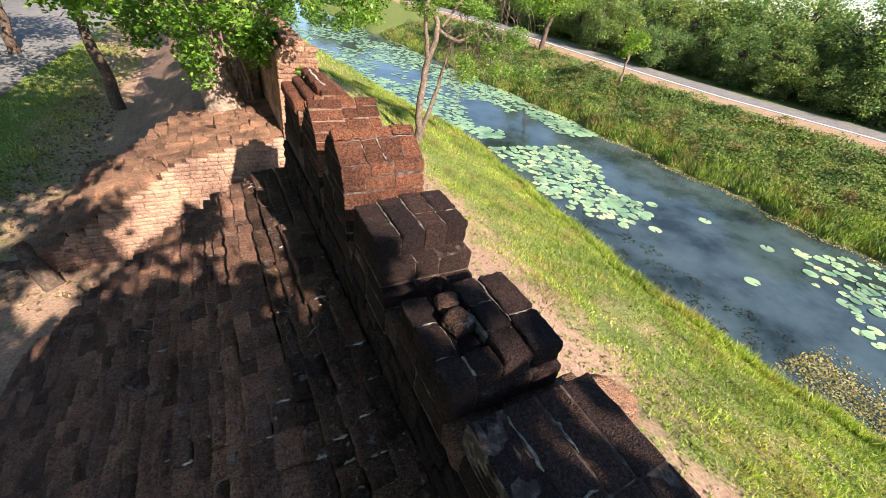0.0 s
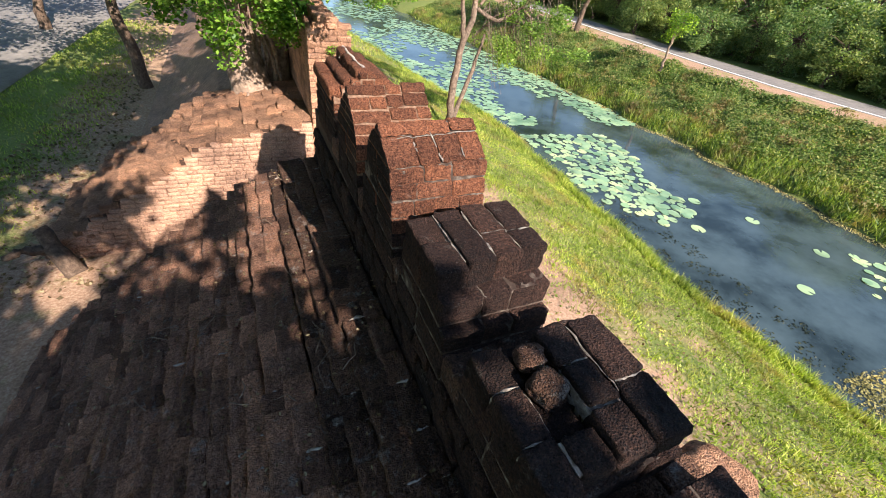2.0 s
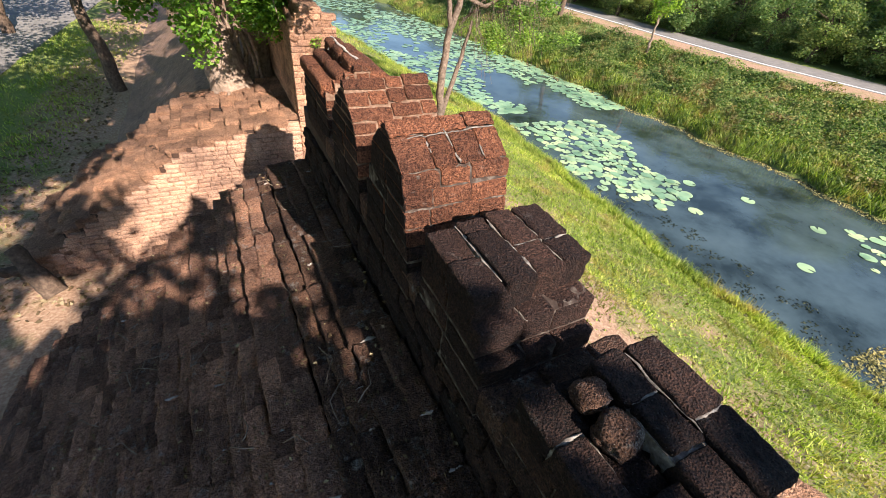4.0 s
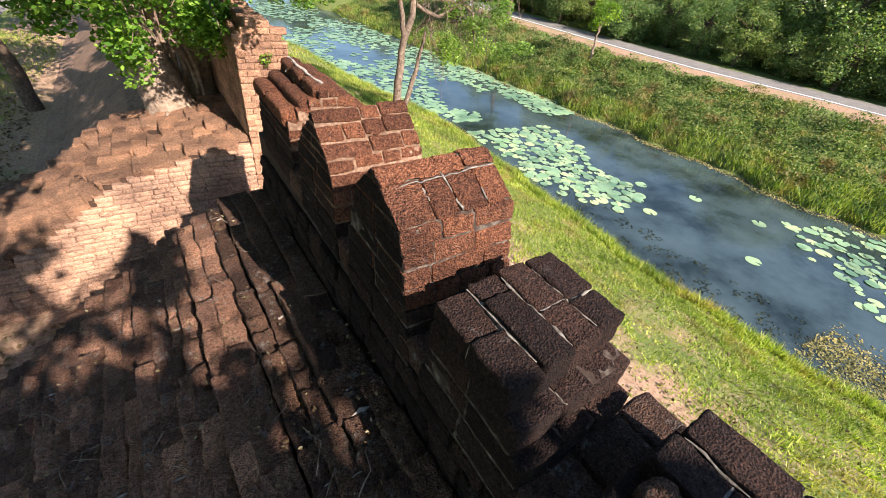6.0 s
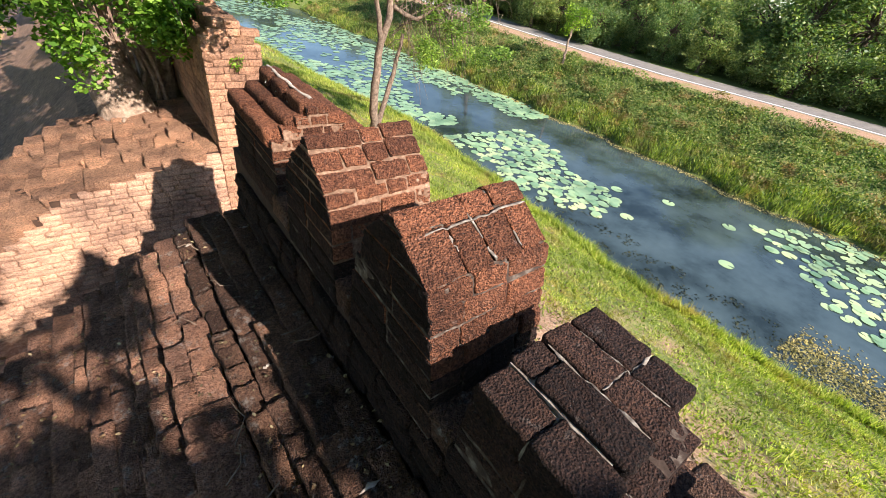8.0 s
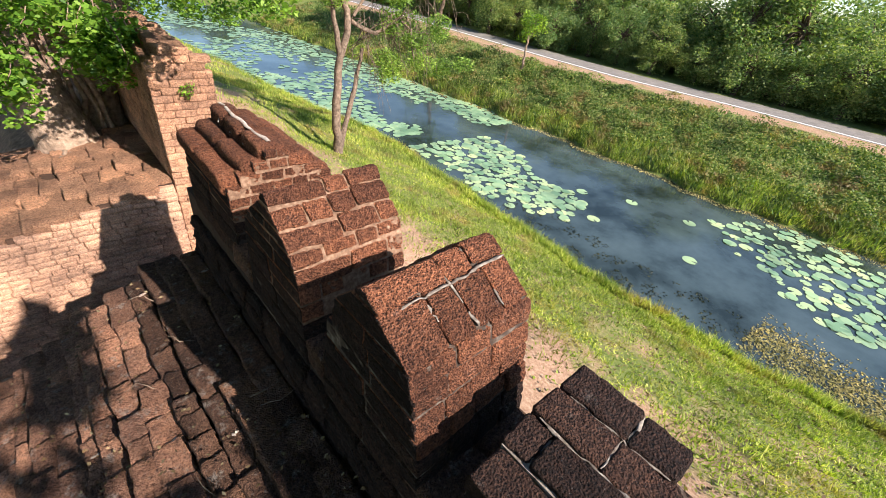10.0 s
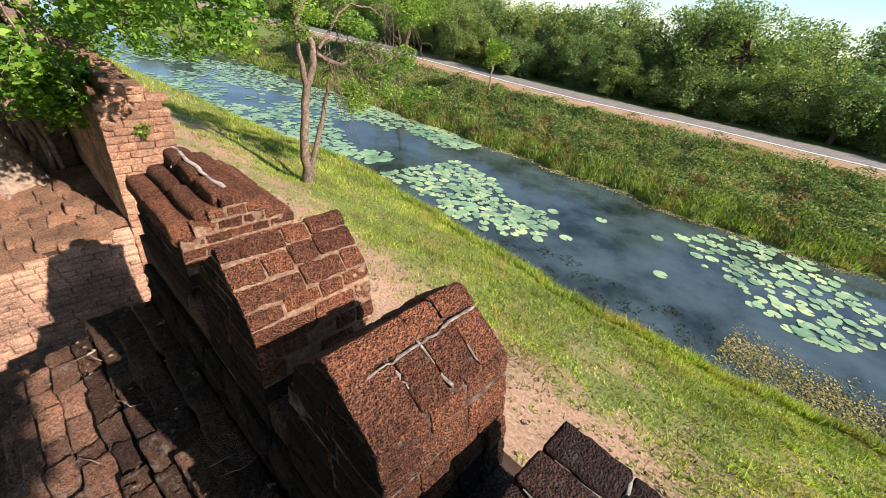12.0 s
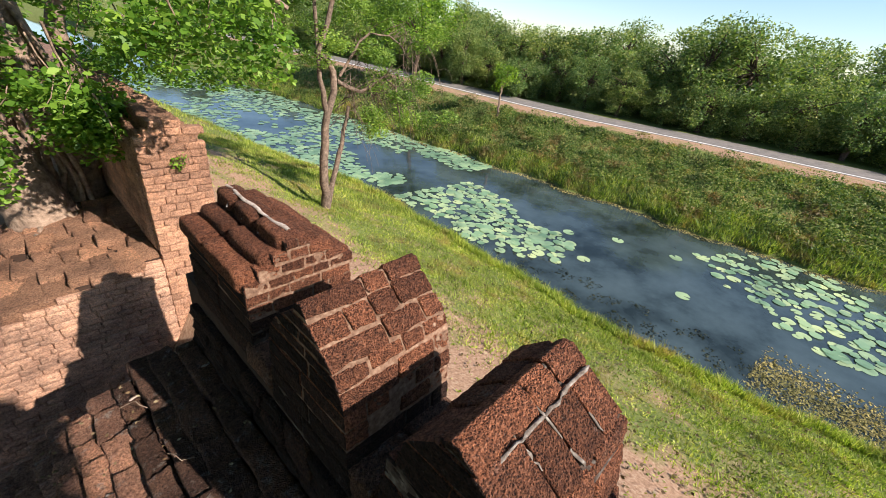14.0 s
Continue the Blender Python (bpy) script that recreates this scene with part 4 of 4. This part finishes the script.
shade_tree("lawn_tree", -3.95, 16.3, ((0, 0, 0), (-0.05, 0, 1.2), (-0.3, 0, 2.4), (-0.3, 0.1, 3.2)), ((-0.4, 0, 4.3), (2.6, 2.4, 1.3)), 5200, 0.1,
           "dark-trunked lawn tree with a low spreading crown", 41, leaves=FICUS)
shade_tree("lawn_tree", -2.9, 22.0, ((0, 0, 0), (0.05, 0, 1.4), (-0.1, 0, 3.0)), ((0, 0, 4.6), (2.8, 2.8, 1.8)), 4200, 0.11,
           "tall lawn tree with a thick trunk behind the fig tree", 42, leaves=FICUS)
shade_tree("lawn_tree", -8.6, 23.0, ((0, 0, 0), (0.1, 0, 1.3), (0.2, 0, 2.8)), ((0, 0, 4.2), (2.6, 2.6, 1.8)), 4200, 0.11,
           "leafy tree beside the inner lane", 43, leaves=FICUS)
shade_tree("lawn_tree", -9.5, 15.0, ((0, 0, 0), (0.1, 0, 1.5), (0.2, 0, 3.2)), ((0.8, 0, 4.6), (2.8, 2.6, 1.5)), 4200, 0.11,
           "leafy tree beside the inner lane", 44, leaves=FICUS)
shade_tree("wall_shade_tree", -2.9, -5.6, ((0, 0, 0), (0.3, 0.1, 2.5), (2.4, 0.5, 5.4)), ((4.7, 1.0, 7.3), (1.5, 1.6, 1.2)), 2600, 0.15,
           "tall shade tree behind the walker, throwing dappled shade", 45, blobs=90, hollow=0.1)
# Unseen crown added to thin out the sun on the left steps.
shade_tree("wall_shade_tree", -5.4, -6.6, ((0, 0, 0), (0.3, 0.1, 2.5), (2.0, 1.0, 5.4)), ((3.0, 1.8, 7.3), (2.4, 2.6, 1.1)), 6500, 0.15,
           "unseen thin-crowned tree behind the walker, added for dappled shade", 48, blobs=40, hollow=0.1)
shade_tree("wall_shade_tree", -6.5, -1.5, ((0, 0, 0), (0.3, 0.1, 3.0), (1.5, 0.5, 6.0)), ((2.6, 0.8, 7.6), (2.8, 3.0, 1.0)), 4600, 0.15,
           "tall shade tree inside the wall", 46, blobs=40, hollow=0.1)
shade_tree("wall_shade_tree", -9.5, 4.5, ((0, 0, 0), (0.3, 0.1, 3.0), (2.6, 0.3, 6.2)), ((5.0, 0.5, 7.8), (3.4, 3.2, 1.0)), 9000, 0.15,
           "tall shade tree inside the wall", 47, blobs=60, hollow=0.1)

# Out of view; this crown is added to dapple the gate wall's left end.
shade_tree("wall_shade_tree", -7.2, -8.4, ((0, 0, 0), (0.3, 0.1, 4.0), (5.0, 2.4, 8.4)), ((7.6, 3.9, 9.6), (1.3, 1.3, 0.4)), 900, 0.15,
           "unseen leaning tree behind the walker, added to shade the gate wall", 49, blobs=20, hollow=0.1)

# Unseen bough, sized and placed only to shade a strip of the steps.
shade_tree("wall_shade_tree", -4.4, -4.6, ((0, 0, 0), (0.4, 0.3, 3.5), (4.4, 1.4, 7.0)), ((6.0, 2.8, 7.4), (0.10, 1.2, 0.2)), 170, 0.15,
           "unseen tree, one slender bough added to shade the wall walk", 50, blobs=30, hollow=0.1, clump=0.05)

# Two unseen crowns, added up-sun of the lawn to darken it.
shade_tree("wall_shade_tree", -6.6, 1.6, ((0, 0, 0), (0.5, 0.1, 3.4), (3.2, 0.6, 6.0)), ((4.9, 1.0, 7.0), (1.9, 2.3, 0.8)), 4800, 0.15,
           "unseen broad tree inside the wall, high crown added to shade the lawn", 53, blobs=60, hollow=0.1)

shade_tree("wall_shade_tree", -7.4, 6.4, ((0, 0, 0), (0.5, 0.0, 3.4), (3.8, -0.2, 6.0)), ((5.8, -0.4, 7.1), (2.4, 2.5, 0.8)), 5200, 0.15,
           "unseen broad tree inside the wall, high crown added to shade the lawn", 54, blobs=60, hollow=0.1)

# Another unseen crown, added to close a sunny gap on the lower steps.
shade_tree("wall_shade_tree", -4.2, -8.0, ((0, 0, 0), (0.4, 0.2, 3.2), (2.6, 1.2, 6.2)), ((4.0, 2.1, 7.4), (1.3, 1.6, 0.8)), 2800, 0.15,
           "unseen thin-crowned tree behind the walker, added for dappled shade", 55, blobs=40, hollow=0.1)

# ---- far bank trees and woods ----
shade_tree("sapling", 20.4, 19.9, ((0, 0, 0), (0.1, 0, 0.8), (0.0, 0, 1.9)), ((0, 0, 2.5), (0.8, 0.8, 1.0)), 1500, 0.07,
           "young roadside sapling with thin layered leaves", 51, BARK, FICUS, blobs=26, girth=0.09)
shade_tree("roadside_tree", 20.5, 28.8, ((0, 0, 0), (0.1, 0, 1.6), (0.5, 0, 3.2)), ((-0.3, 0, 4.6), (3.2, 3.2, 2.7)), 12000, 0.10,
           "bright green roadside tree on the far bank", 52, DARKBARK, FICUS, blobs=70)
protos = []
for k in range(6):
    h = (4.3, 5.0, 3.8, 5.4, 4.6, 3.3)[k]
    protos.append((shade_tree("forest_tree", 60, 200 + 12 * k, ((0, 0, 0), (0.1, 0, h * 0.3), (0.2, 0.1, h * 0.6)), ((0, 0, h * 0.5), (2.2, 2.2, h * 0.5)),
                              11000, 0.085, "dense woodland tree with a ragged crown", 60 + k, blobs=90, clump=0.25), h))
for p, h in protos:
    tagged(p, group="woodland along the road")
rr = np.random.default_rng(77)
for row, (off, step) in enumerate(((6.8, 2.2), (9.4, 2.8), (13.0, 3.6), (18.5, 5.0), (27.0, 7.0))):
    y = -16.0
    while y < (85 if row < 3 else 110):
        x = float(verge_line(y)) + off + rr.normal(0, 0.7)
        p, h = protos[rr.integers(6)]
        sc = (0.85 + 0.35 * rr.random()) * (1.0 + 0.1 * row)
        if row == 0:
            sc *= 0.72
        copy_thing(p, pose(x, y, ground_at(x, y) - 0.1, 0, 0, 360 * rr.random()) @ Matrix.Diagonal((sc, sc, sc * (0.85 + 0.3 * rr.random()), 1)))
        y += step * (0.75 + 0.5 * rr.random())
for row, (y, xa, xb, step) in enumerate(((58, 2, 14, 3.4), (66, -14, 16, 4.0), (82, -40, 10, 5.0))):
    x = xa
    while x < xb:
        if not (near_edge(y) - 0.5 < x < far_edge(y) + 0.5):
            p, h = protos[rr.integers(6)]
            sc = 0.9 + 0.4 * rr.random()
            copy_thing(p, pose(x, y + rr.normal(0, 1), ground_at(x, y) - 0.1, 0, 0, 360 * rr.random()) @ Matrix.Scale(sc, 4))
        x += step
p, h = protos[0]
for (p, h), (x, y) in zip(protos, ((-14, 30), (-17, 38), (-15, 46), (-19, 24), (-8, 48), (-20, 33))):
    p.matrix_basis = pose(x, y, ground_at(x, y) - 0.1, 0, 0, 40)


# ---- grass, weeds, lilies ----
def blades(x, y, z, hgt, wid, rng_, lean=0.5):
    n = len(x)
    g = rng_.random(n) * 2 * np.pi
    lx, ly = np.cos(g), np.sin(g)
    k = lean * rng_.random(n) * hgt
    g2 = rng_.random(n) * 2 * np.pi
    base = np.stack([x, y, z], 1)
    side = np.stack([np.cos(g2) * wid / 2, np.sin(g2) * wid / 2, 0 * x], 1)
    tip = base + np.stack([lx * k, ly * k, hgt], 1)
    v = np.stack([base - side, base + side, tip], 1).reshape(-1, 3)
    return v, np.arange(3 * n).reshape(n, 3)


def stuff(name, arrays, mat, label, category):
    v, f = arrays
    return tagged(finish(name, grid_mesh(name, v, f), mat, smooth=False), label, category, kind="stuff")


r = np.random.default_rng(5)
n = 300000
y = -1.5 + 24 * r.random(n) ** 1.25
d = 7.6 * r.random(n)
x = near_edge(y) - d
across, along = wall_coords(x, y)
bare = noise_field = np.array([0.5 + 0.5 * math.sin(a * 1.3 + math.sin(b * 0.9) * 1.5) * math.cos(b * 0.8 + a * 0.5) for a, b in zip(x, y)])
keep = (across > 0.75) & (r.random(n) < np.clip(1.5 - d / 5.2 - 0.8 * bare * (d > 0.8), 0.04, 1) * np.clip((across - 2.0) / 2.8 - 0.1 + 0.38 * (1 - np.exp(-((along - 4.6) / 3.2) ** 2)) + 0.4 * (0.5 - bare), 0.07, 1))
x, y, d = x[keep], y[keep], d[keep]
tuft = 0.5 + 0.5 * np.sin(x * 9 + 2 * np.sin(y * 3)) * np.sin(y * 8 + 2 * np.sin(x * 4))
tall = np.where(d < 0.6, 0.10 + 0.16 * r.random(len(x)), 0.025 + 0.04 * r.random(len(x)) + 0.12 * tuft ** 2 * r.random(len(x)))
stuff("grass", blades(x, y, height(x, y) - 0.01, tall, 0.016 + 0.006 * tall / 0.1, r, 1.2), GRASS, "short sunlit green grass, taller along the water", "grass")
n = 30000
y = -1.5 + 16 * r.random(n) ** 1.2
d = 6.6 * r.random(n)
x = near_edge(y) - d
across, along = wall_coords(x, y)
clump = np.sin(x * 6.1 + 2 * np.sin(y * 2.3)) * np.sin(y * 5.3 + 2 * np.sin(x * 3.1))
keep = (across > 0.75) & (clump > -0.15) & (r.random(n) < 1.05 - 0.9 * np.exp(-((along - 4.6) / 3.2) ** 2) * np.clip((5.0 - across) / 2, 0, 1))
c = np.stack([x, y, height(x, y) + 0.02 + 0.035 * np.clip(clump, 0, 1)], 1)[keep]
stuff("turf_herbs", leaf_cloud(c, (0.03, 0.03, 0.018), len(c), 0.024, r, 0.5, 1.7, 4), GRASS, "low broad-leaved herbs growing through the turf", "grass")
n = 2600
y = -1 + 11 * r.random(n)
x = near_edge(y) - 0.5 - 5.5 * r.random(n)
across, along = wall_coords(x, y)
keep = across > 0.8
c = np.stack([x, y, height(x, y) + 0.035], 1)[keep]
stuff("fallen_leaves_on_grass", leaf_cloud(c, (0.02, 0.02, 0.012), len(c), 0.03, r, 0.3, 1.6, 4), LITTER, "dry brown leaves scattered over the grass", "leaves")
n = 14000
y = -3 + 32 * r.random(n)
x = near_edge(y) - 0.45 * r.random(n) + 0.1
stuff("water_edge_grass", blades(x, y, np.maximum(height(x, y), 0) - 0.01, 0.1 + 0.28 * r.random(n) ** 1.5, 0.014 + 0 * x, r, 0.8), GRASS,
      "long bright grass overhanging the water's edge", "grass")
n = 9000
y = 12 + 40 * r.random(n)
x = near_edge(y) - 3.5 * r.random(n) ** 1.5
stuff("grass_far", blades(x, y, height(x, y) - 0.01, 0.08 + 0.16 * r.random(n), 0.03 + 0 * x, r, 0.9), GRASS, "sunlit grass along the distant water's edge", "grass")
n = 34000
y = -6 + 50 * r.random(n) ** 1.2
u = r.random(n)
x = far_edge(y) + u * (verge_line(y) - far_edge(y) + 0.1)
lump = 0.5 + 0.5 * np.sin(x * 2.3 + 1.7 * np.sin(y * 1.1)) * np.sin(y * 1.9 + 1.3 * np.sin(x * 1.7))
hh = (0.05 + 0.10 * r.random(n) + 0.16 * lump * r.random(n)) * np.where(u < 0.12, 1.5, 1) * np.where(u > 0.93, 0.4, 1)
stuff("bank_weeds", blades(x, y, height(x, y) - 0.02, hh, 0.06 + 0.04 * r.random(n), r, 1.3), WEED, "tangled green weeds on the far bank", "weeds")
n = 115000
y = -6 + 50 * r.random(n) ** 1.2
u = 0.08 + 0.86 * r.random(n)
x = far_edge(y) + u * (verge_line(y) - far_edge(y))
lump = 0.5 + 0.5 * np.sin(x * 2.3 + 1.7 * np.sin(y * 1.1)) * np.sin(y * 1.9 + 1.3 * np.sin(x * 1.7))
open_ = 0.5 + 0.5 * np.sin(x * 1.1 + 2.1 * np.sin(y * 0.7)) * np.sin(y * 0.83 + 1.9 * np.sin(x * 0.9))
keep = r.random(n) < np.clip(1.5 - 1.6 * open_, 0.12, 1)
x, y, lump = x[keep], y[keep], lump[keep]
n = len(x)
c = np.stack([x, y, height(x, y) + 0.03 + 0.42 * lump ** 2], 1)
stuff("bank_creepers", leaf_cloud(c, (0.15, 0.15, 0.12), n, 0.066, r, 0.4, 1.4, 4), WEED, "leafy creepers over the far bank", "weeds")


n = 26000
y = -6 + 50 * r.random(n) ** 1.2
u = 0.24 * r.random(n) ** 1.3
x = far_edge(y) + u * (verge_line(y) - far_edge(y))
stuff("far_edge_grass", blades(x, y, height(x, y) - 0.02, 0.12 + 0.22 * r.random(n), 0.03 + 0.015 * r.random(n), r, 0.9), GRASS,
      "bright green grass along the far water's edge", "grass")
n = 60000
x, y = -12.5 + 8.2 * r.random(n) ** 0.8, 4.0 + 22 * r.random(n)
keep = (x > -7.2) & (r.random(n) < np.clip((-3.9 - x) / 1.2, 0, 1) * (0.55 + 0.45 * np.sin(x * 2.3 + 1.5 * np.sin(y)) * np.sin(y * 1.7)))
x, y = x[keep], y[keep]
stuff("lawn_grass", blades(x, y, height(x, y) - 0.01, 0.04 + 0.07 * r.random(len(x)), 0.03 + 0 * x, r, 1.2), GRASS, "short shaded lawn grass between the trees", "grass")
n = 5000
x, y = -5.6 + 3.6 * r.random(n), 6.5 + 11 * r.random(n)
across, along = wall_coords(x, y)
keep = (along < 6.5) | (across < -3.5)
c = np.stack([x, y, height(x, y) + 0.015], 1)[keep]
stuff("leaf_litter", leaf_cloud(c, (0.03, 0.03, 0.008), len(c), 0.05, r, 0.2, 1.6, 4), LITTER, "dry brown leaf litter on the worn soil", "leaves")


def pad_mesh(seed):
    rr_ = np.random.default_rng(seed)
    bm = bmesh.new()
    mid = bm.verts.new((0.03, 0, 0.0))
    ring = []
    for k in range(13):
        g = radians(14 + 332 * k / 12)
        q = 0.5 * (1 + rr_.normal(0, 0.03))
        ring.append(bm.verts.new((q * math.cos(g), q * math.sin(g), max(0.004, rr_.normal(0.012, 0.014)))))
    for a, b in zip(ring, ring[1:]):
        bm.faces.new((mid, a, b))
    me = bpy.data.meshes.new("lily_pad")
    bm.to_mesh(me)
    bm.free()
    me.materials.append(PAD)
    return me


PADS = [pad_mesh(k) for k in range(6)]


def inside(poly, x, y):
    hit = False
    for (x0, y0), (x1, y1) in zip(poly, poly[1:] + poly[:1]):
        if (y0 > y) != (y1 > y) and x < (x1 - x0) * (y - y0) / (y1 - y0) + x0:
            hit = not hit
    return hit


def pads(poly, count, big, seed, label):
    rr_ = np.random.default_rng(seed)
    xs, ys = [p[0] for p in poly], [p[1] for p in poly]
    laid = []
    tries = 0
    while len(laid) < count and tries < 40000:
        tries += 1
        x, y = rr_.uniform(min(xs), max(xs)), rr_.uniform(min(ys), max(ys))
        s = big * rr_.choice((1.0, 0.85, 0.7, 0.5))
        if inside(poly, x, y) and all((x - a) ** 2 + (y - b) ** 2 > (0.35 * (s + c)) ** 2 for a, b, c in laid):
            laid.append((x, y, s))
    out = []
    for x, y, s in laid:
        ob = new("lily_pad", PADS[rr_.integers(6)])
        ob.matrix_basis = pose(x, y, 0.006 + 0.004 * rr_.random(), 0, 0, 360 * rr_.random()) @ Matrix.Scale(s, 4)
        out.append(tagged(ob, label, "lily pad", "lily pads on the moat"))
    return out


A = [(9.3, 15.3), (10.6, 15.2), (13.7, 15.3), (13.7, 13.0), (12.7, 11.0), (12.9, 8.8), (11.0, 8.2), (10.0, 9.4), (9.4, 10.7), (9.6, 12.5)]
B = [(16.4, 5.8), (18.9, 4.2), (19.2, 1.8), (17.2, -1.0), (15.0, -0.8), (13.5, 0.7), (13.1, 1.7), (13.9, 3.0), (15.0, 4.6)]
pads(A, 172, 0.44, 1, "round pale green lily pad floating on the moat")
pads(B, 122, 0.44, 2, "round pale green lily pad with browning edges on the moat")
for x, y in ((12.8, 4.93), (15.3, 6.1), (12.0, 7.9), (14.6, 8.0), (13.4, 9.4)):
    ob = new("lily_pad", PADS[2])
    ob.matrix_basis = pose(x, y, 0.008, 0, 0, 50 * x) @ Matrix.Scale(0.44, 4)
    tagged(ob, "single round green lily pad on open water", "lily pad", "lily pads on the moat")
rr = np.random.default_rng(9)
vs, fs, base = [], [], 0
for poly, many in ((A, 130), (B, 90)):
    laid = 0
    while laid < many:
        x, y = rr.uniform(8, 20), rr.uniform(-2, 16)
        if inside(poly, x, y):
            laid += 1
            s = 0.12 + 0.09 * rr.random()
            g = np.linspace(0.3, 2 * math.pi - 0.3, 9) + rr.random() * 6
            vs.append(np.stack([x + s * np.cos(g), y + s * np.sin(g), 0.02 + 0.014 * rr.random(9)], 1))
            fs.append(np.arange(9) + base)
            base += 9
k = 0
while k < 2700:
    y = 16.4 + 32 * rr.random() ** 1.5
    x = near_edge(y) + (far_edge(y) - near_edge(y)) * rr.random()
    if math.sin(x * 0.9 + y * 0.31) + math.sin(y * 0.55 - x * 0.5) + 0.8 * math.sin(x * 2.1 + 1.3 * math.sin(y * 1.4)) < -0.35 + 1.3 * rr.random() - min(1.0, (y - 15.4) * 0.2) or y < 17.2 + 1.3 * math.sin(x * 1.1):
        k += 0.07
        continue
    s = 0.16 * (0.6 + 0.7 * rr.random())
    g = np.linspace(0.3, 2 * math.pi - 0.3, 9) + rr.random() * 6
    vs.append(np.stack([x + s * np.cos(g), y + s * np.sin(g), 0.01 + 0.012 * rr.random(9)], 1))
    fs.append(np.arange(9) + base)
    base += 9
    k += 1
stuff("lily_pad_field", (np.concatenate(vs), np.array(fs)), PAD, "wide field of pale lily pads farther up the moat", "lily pads")

# floating weed by the banks
n = 24000
t_ = rr.random(n)
cx_ = np.where(t_ < 0.36, 11.12 + rr.normal(0, 0.5, n), 0)
cy_ = np.where(t_ < 0.36, -2.4 + 5.0 * rr.random(n), -4 + 30 * rr.random(n))
cx_ = np.where(t_ < 0.36, cx_ - 0.05 * cy_, far_edge(cy_) + 0.1 - 0.6 * rr.random(n) ** 2)
v, f = leaf_cloud(np.stack([cx_, cy_, 0 * cx_ + 0.012], 1), (0.05, 0.05, 0.004), n, 0.036, rr, 0.0, 1.4, 4)
v[:, 2] = np.clip(v[:, 2], 0.003, 0.03)
stuff("floating_weed", (v, f), SCUM, "yellow-brown floating weed along the water's edge", "water weed")
n = 7000
cy_ = -3 + 13 * rr.random(n)
cx_ = near_edge(cy_) + 0.25 + 1.9 * rr.random(n) ** 1.4
ok = np.sin(cx_ * 5 + np.sin(cy_ * 3)) * np.sin(cy_ * 4.3) > 0.05
v, f = leaf_cloud(np.stack([cx_, cy_, 0 * cx_ + 0.006], 1)[ok], (0.06, 0.06, 0.003), int(ok.sum()), 0.035, rr, 0.0, 1.8, 4)
v[:, 2] = np.clip(v[:, 2], 0.002, 0.02)
stuff("dark_water_weed", (v, f), MURK, "dark water weed just under the surface by the bank", "water weed")
# fallen leaves and twigs on the steps
n = 1700
d_ = -3.2 * rr.random(n)
s_ = -0.6 + 5.1 * rr.random(n)
zt = np.array([next((z for (d, z), nx_ in zip(TREADS, TREADS[1:] + ((-3.6, 0),)) if d >= q > nx_[0]), 4.1) + fall(w) for q, w in zip(d_, s_)]) + 0.012
pts = np.stack([P0.x + d_ * CS - s_ * SN, P0.y + d_ * SN + s_ * CS, zt], 1)
stuff("fallen_leaves", leaf_cloud(pts, (0.01, 0.01, 0.004), n, 0.014, rr, 0.1, 1.8, 4), LITTER, "dry fallen leaf bits scattered on the steps", "leaves")

r = rr
sticks = []
for k in range(34):
    d_, s_ = -0.2 - 2.4 * rr.random(), 0.2 + 4.0 * rr.random()
    z_ = next((z for (d, z), nx_ in zip(TREADS, TREADS[1:]) if d >= d_ > nx_[0]), 2.0) + fall(s_) + 0.03
    g = 6.3 * rr.random()
    q = 0.06 + 0.12 * rr.random()
    a_ = WALL @ Vector((d_, s_, z_))
    sticks.append(limb((a_, a_ + Vector((q * math.cos(g), q * math.sin(g), 0.02)), a_ + Vector((1.8 * q * math.cos(g + 0.4), 1.8 * q * math.sin(g + 0.4), 0))), 0.004, 0.002, 4, 0.006, 5))
dry_sticks = limbs("dry_twigs", sticks, BARK, None)
tagged(dry_sticks, "thin dry twigs scattered over the stone steps", "twigs", kind="stuff")

# small green plant rooted in the pier's joints
sprig_root = WALL @ Vector((0.66, 6.69, 4.46))
sprig = empty("wall_plant", Matrix.Translation(sprig_root), label="small bright green plant growing from the pier's brick joints", category="plant")
limbs("stem", [limb(((0, 0.02, 0), (0.01 * k, -0.04, 0.08), (0.03 * k, -0.08, 0.2 - 0.03 * abs(k))), 0.004, 0.002, 5, 0.004, 5) for k in (-2, -1, 0, 1, 2)], DARKBARK, sprig)
v, f = leaf_cloud([(0.02 * k, -0.05 - 0.02 * (k % 2), 0.06 + 0.045 * (k % 4)) for k in range(-3, 4)], (0.05, 0.03, 0.05), 80, 0.02, rr, 0.5, 1.8)
finish("leaves", grid_mesh("leaves", v, f), FICUS, sprig, smooth=False)

# old leaning stump at the foot of the gate wall
stump = empty("stump", Matrix.Translation((-3.2, 7.1, 1.2)), label="weathered dark forked stump leaning beside the gate wall", category="stump")
limbs("log", [limb(((0, 0, 0), (-0.14, 0.1, 0.3), (-0.32, 0.3, 0.72)), 0.16, 0.10, 10, 0.02), limb(((-0.2, 0.15, 0.4), (-0.5, 0.1, 0.5), (-0.75, 0.0, 0.42)), 0.09, 0.05, 8, 0.02)], DARKBARK, stump)
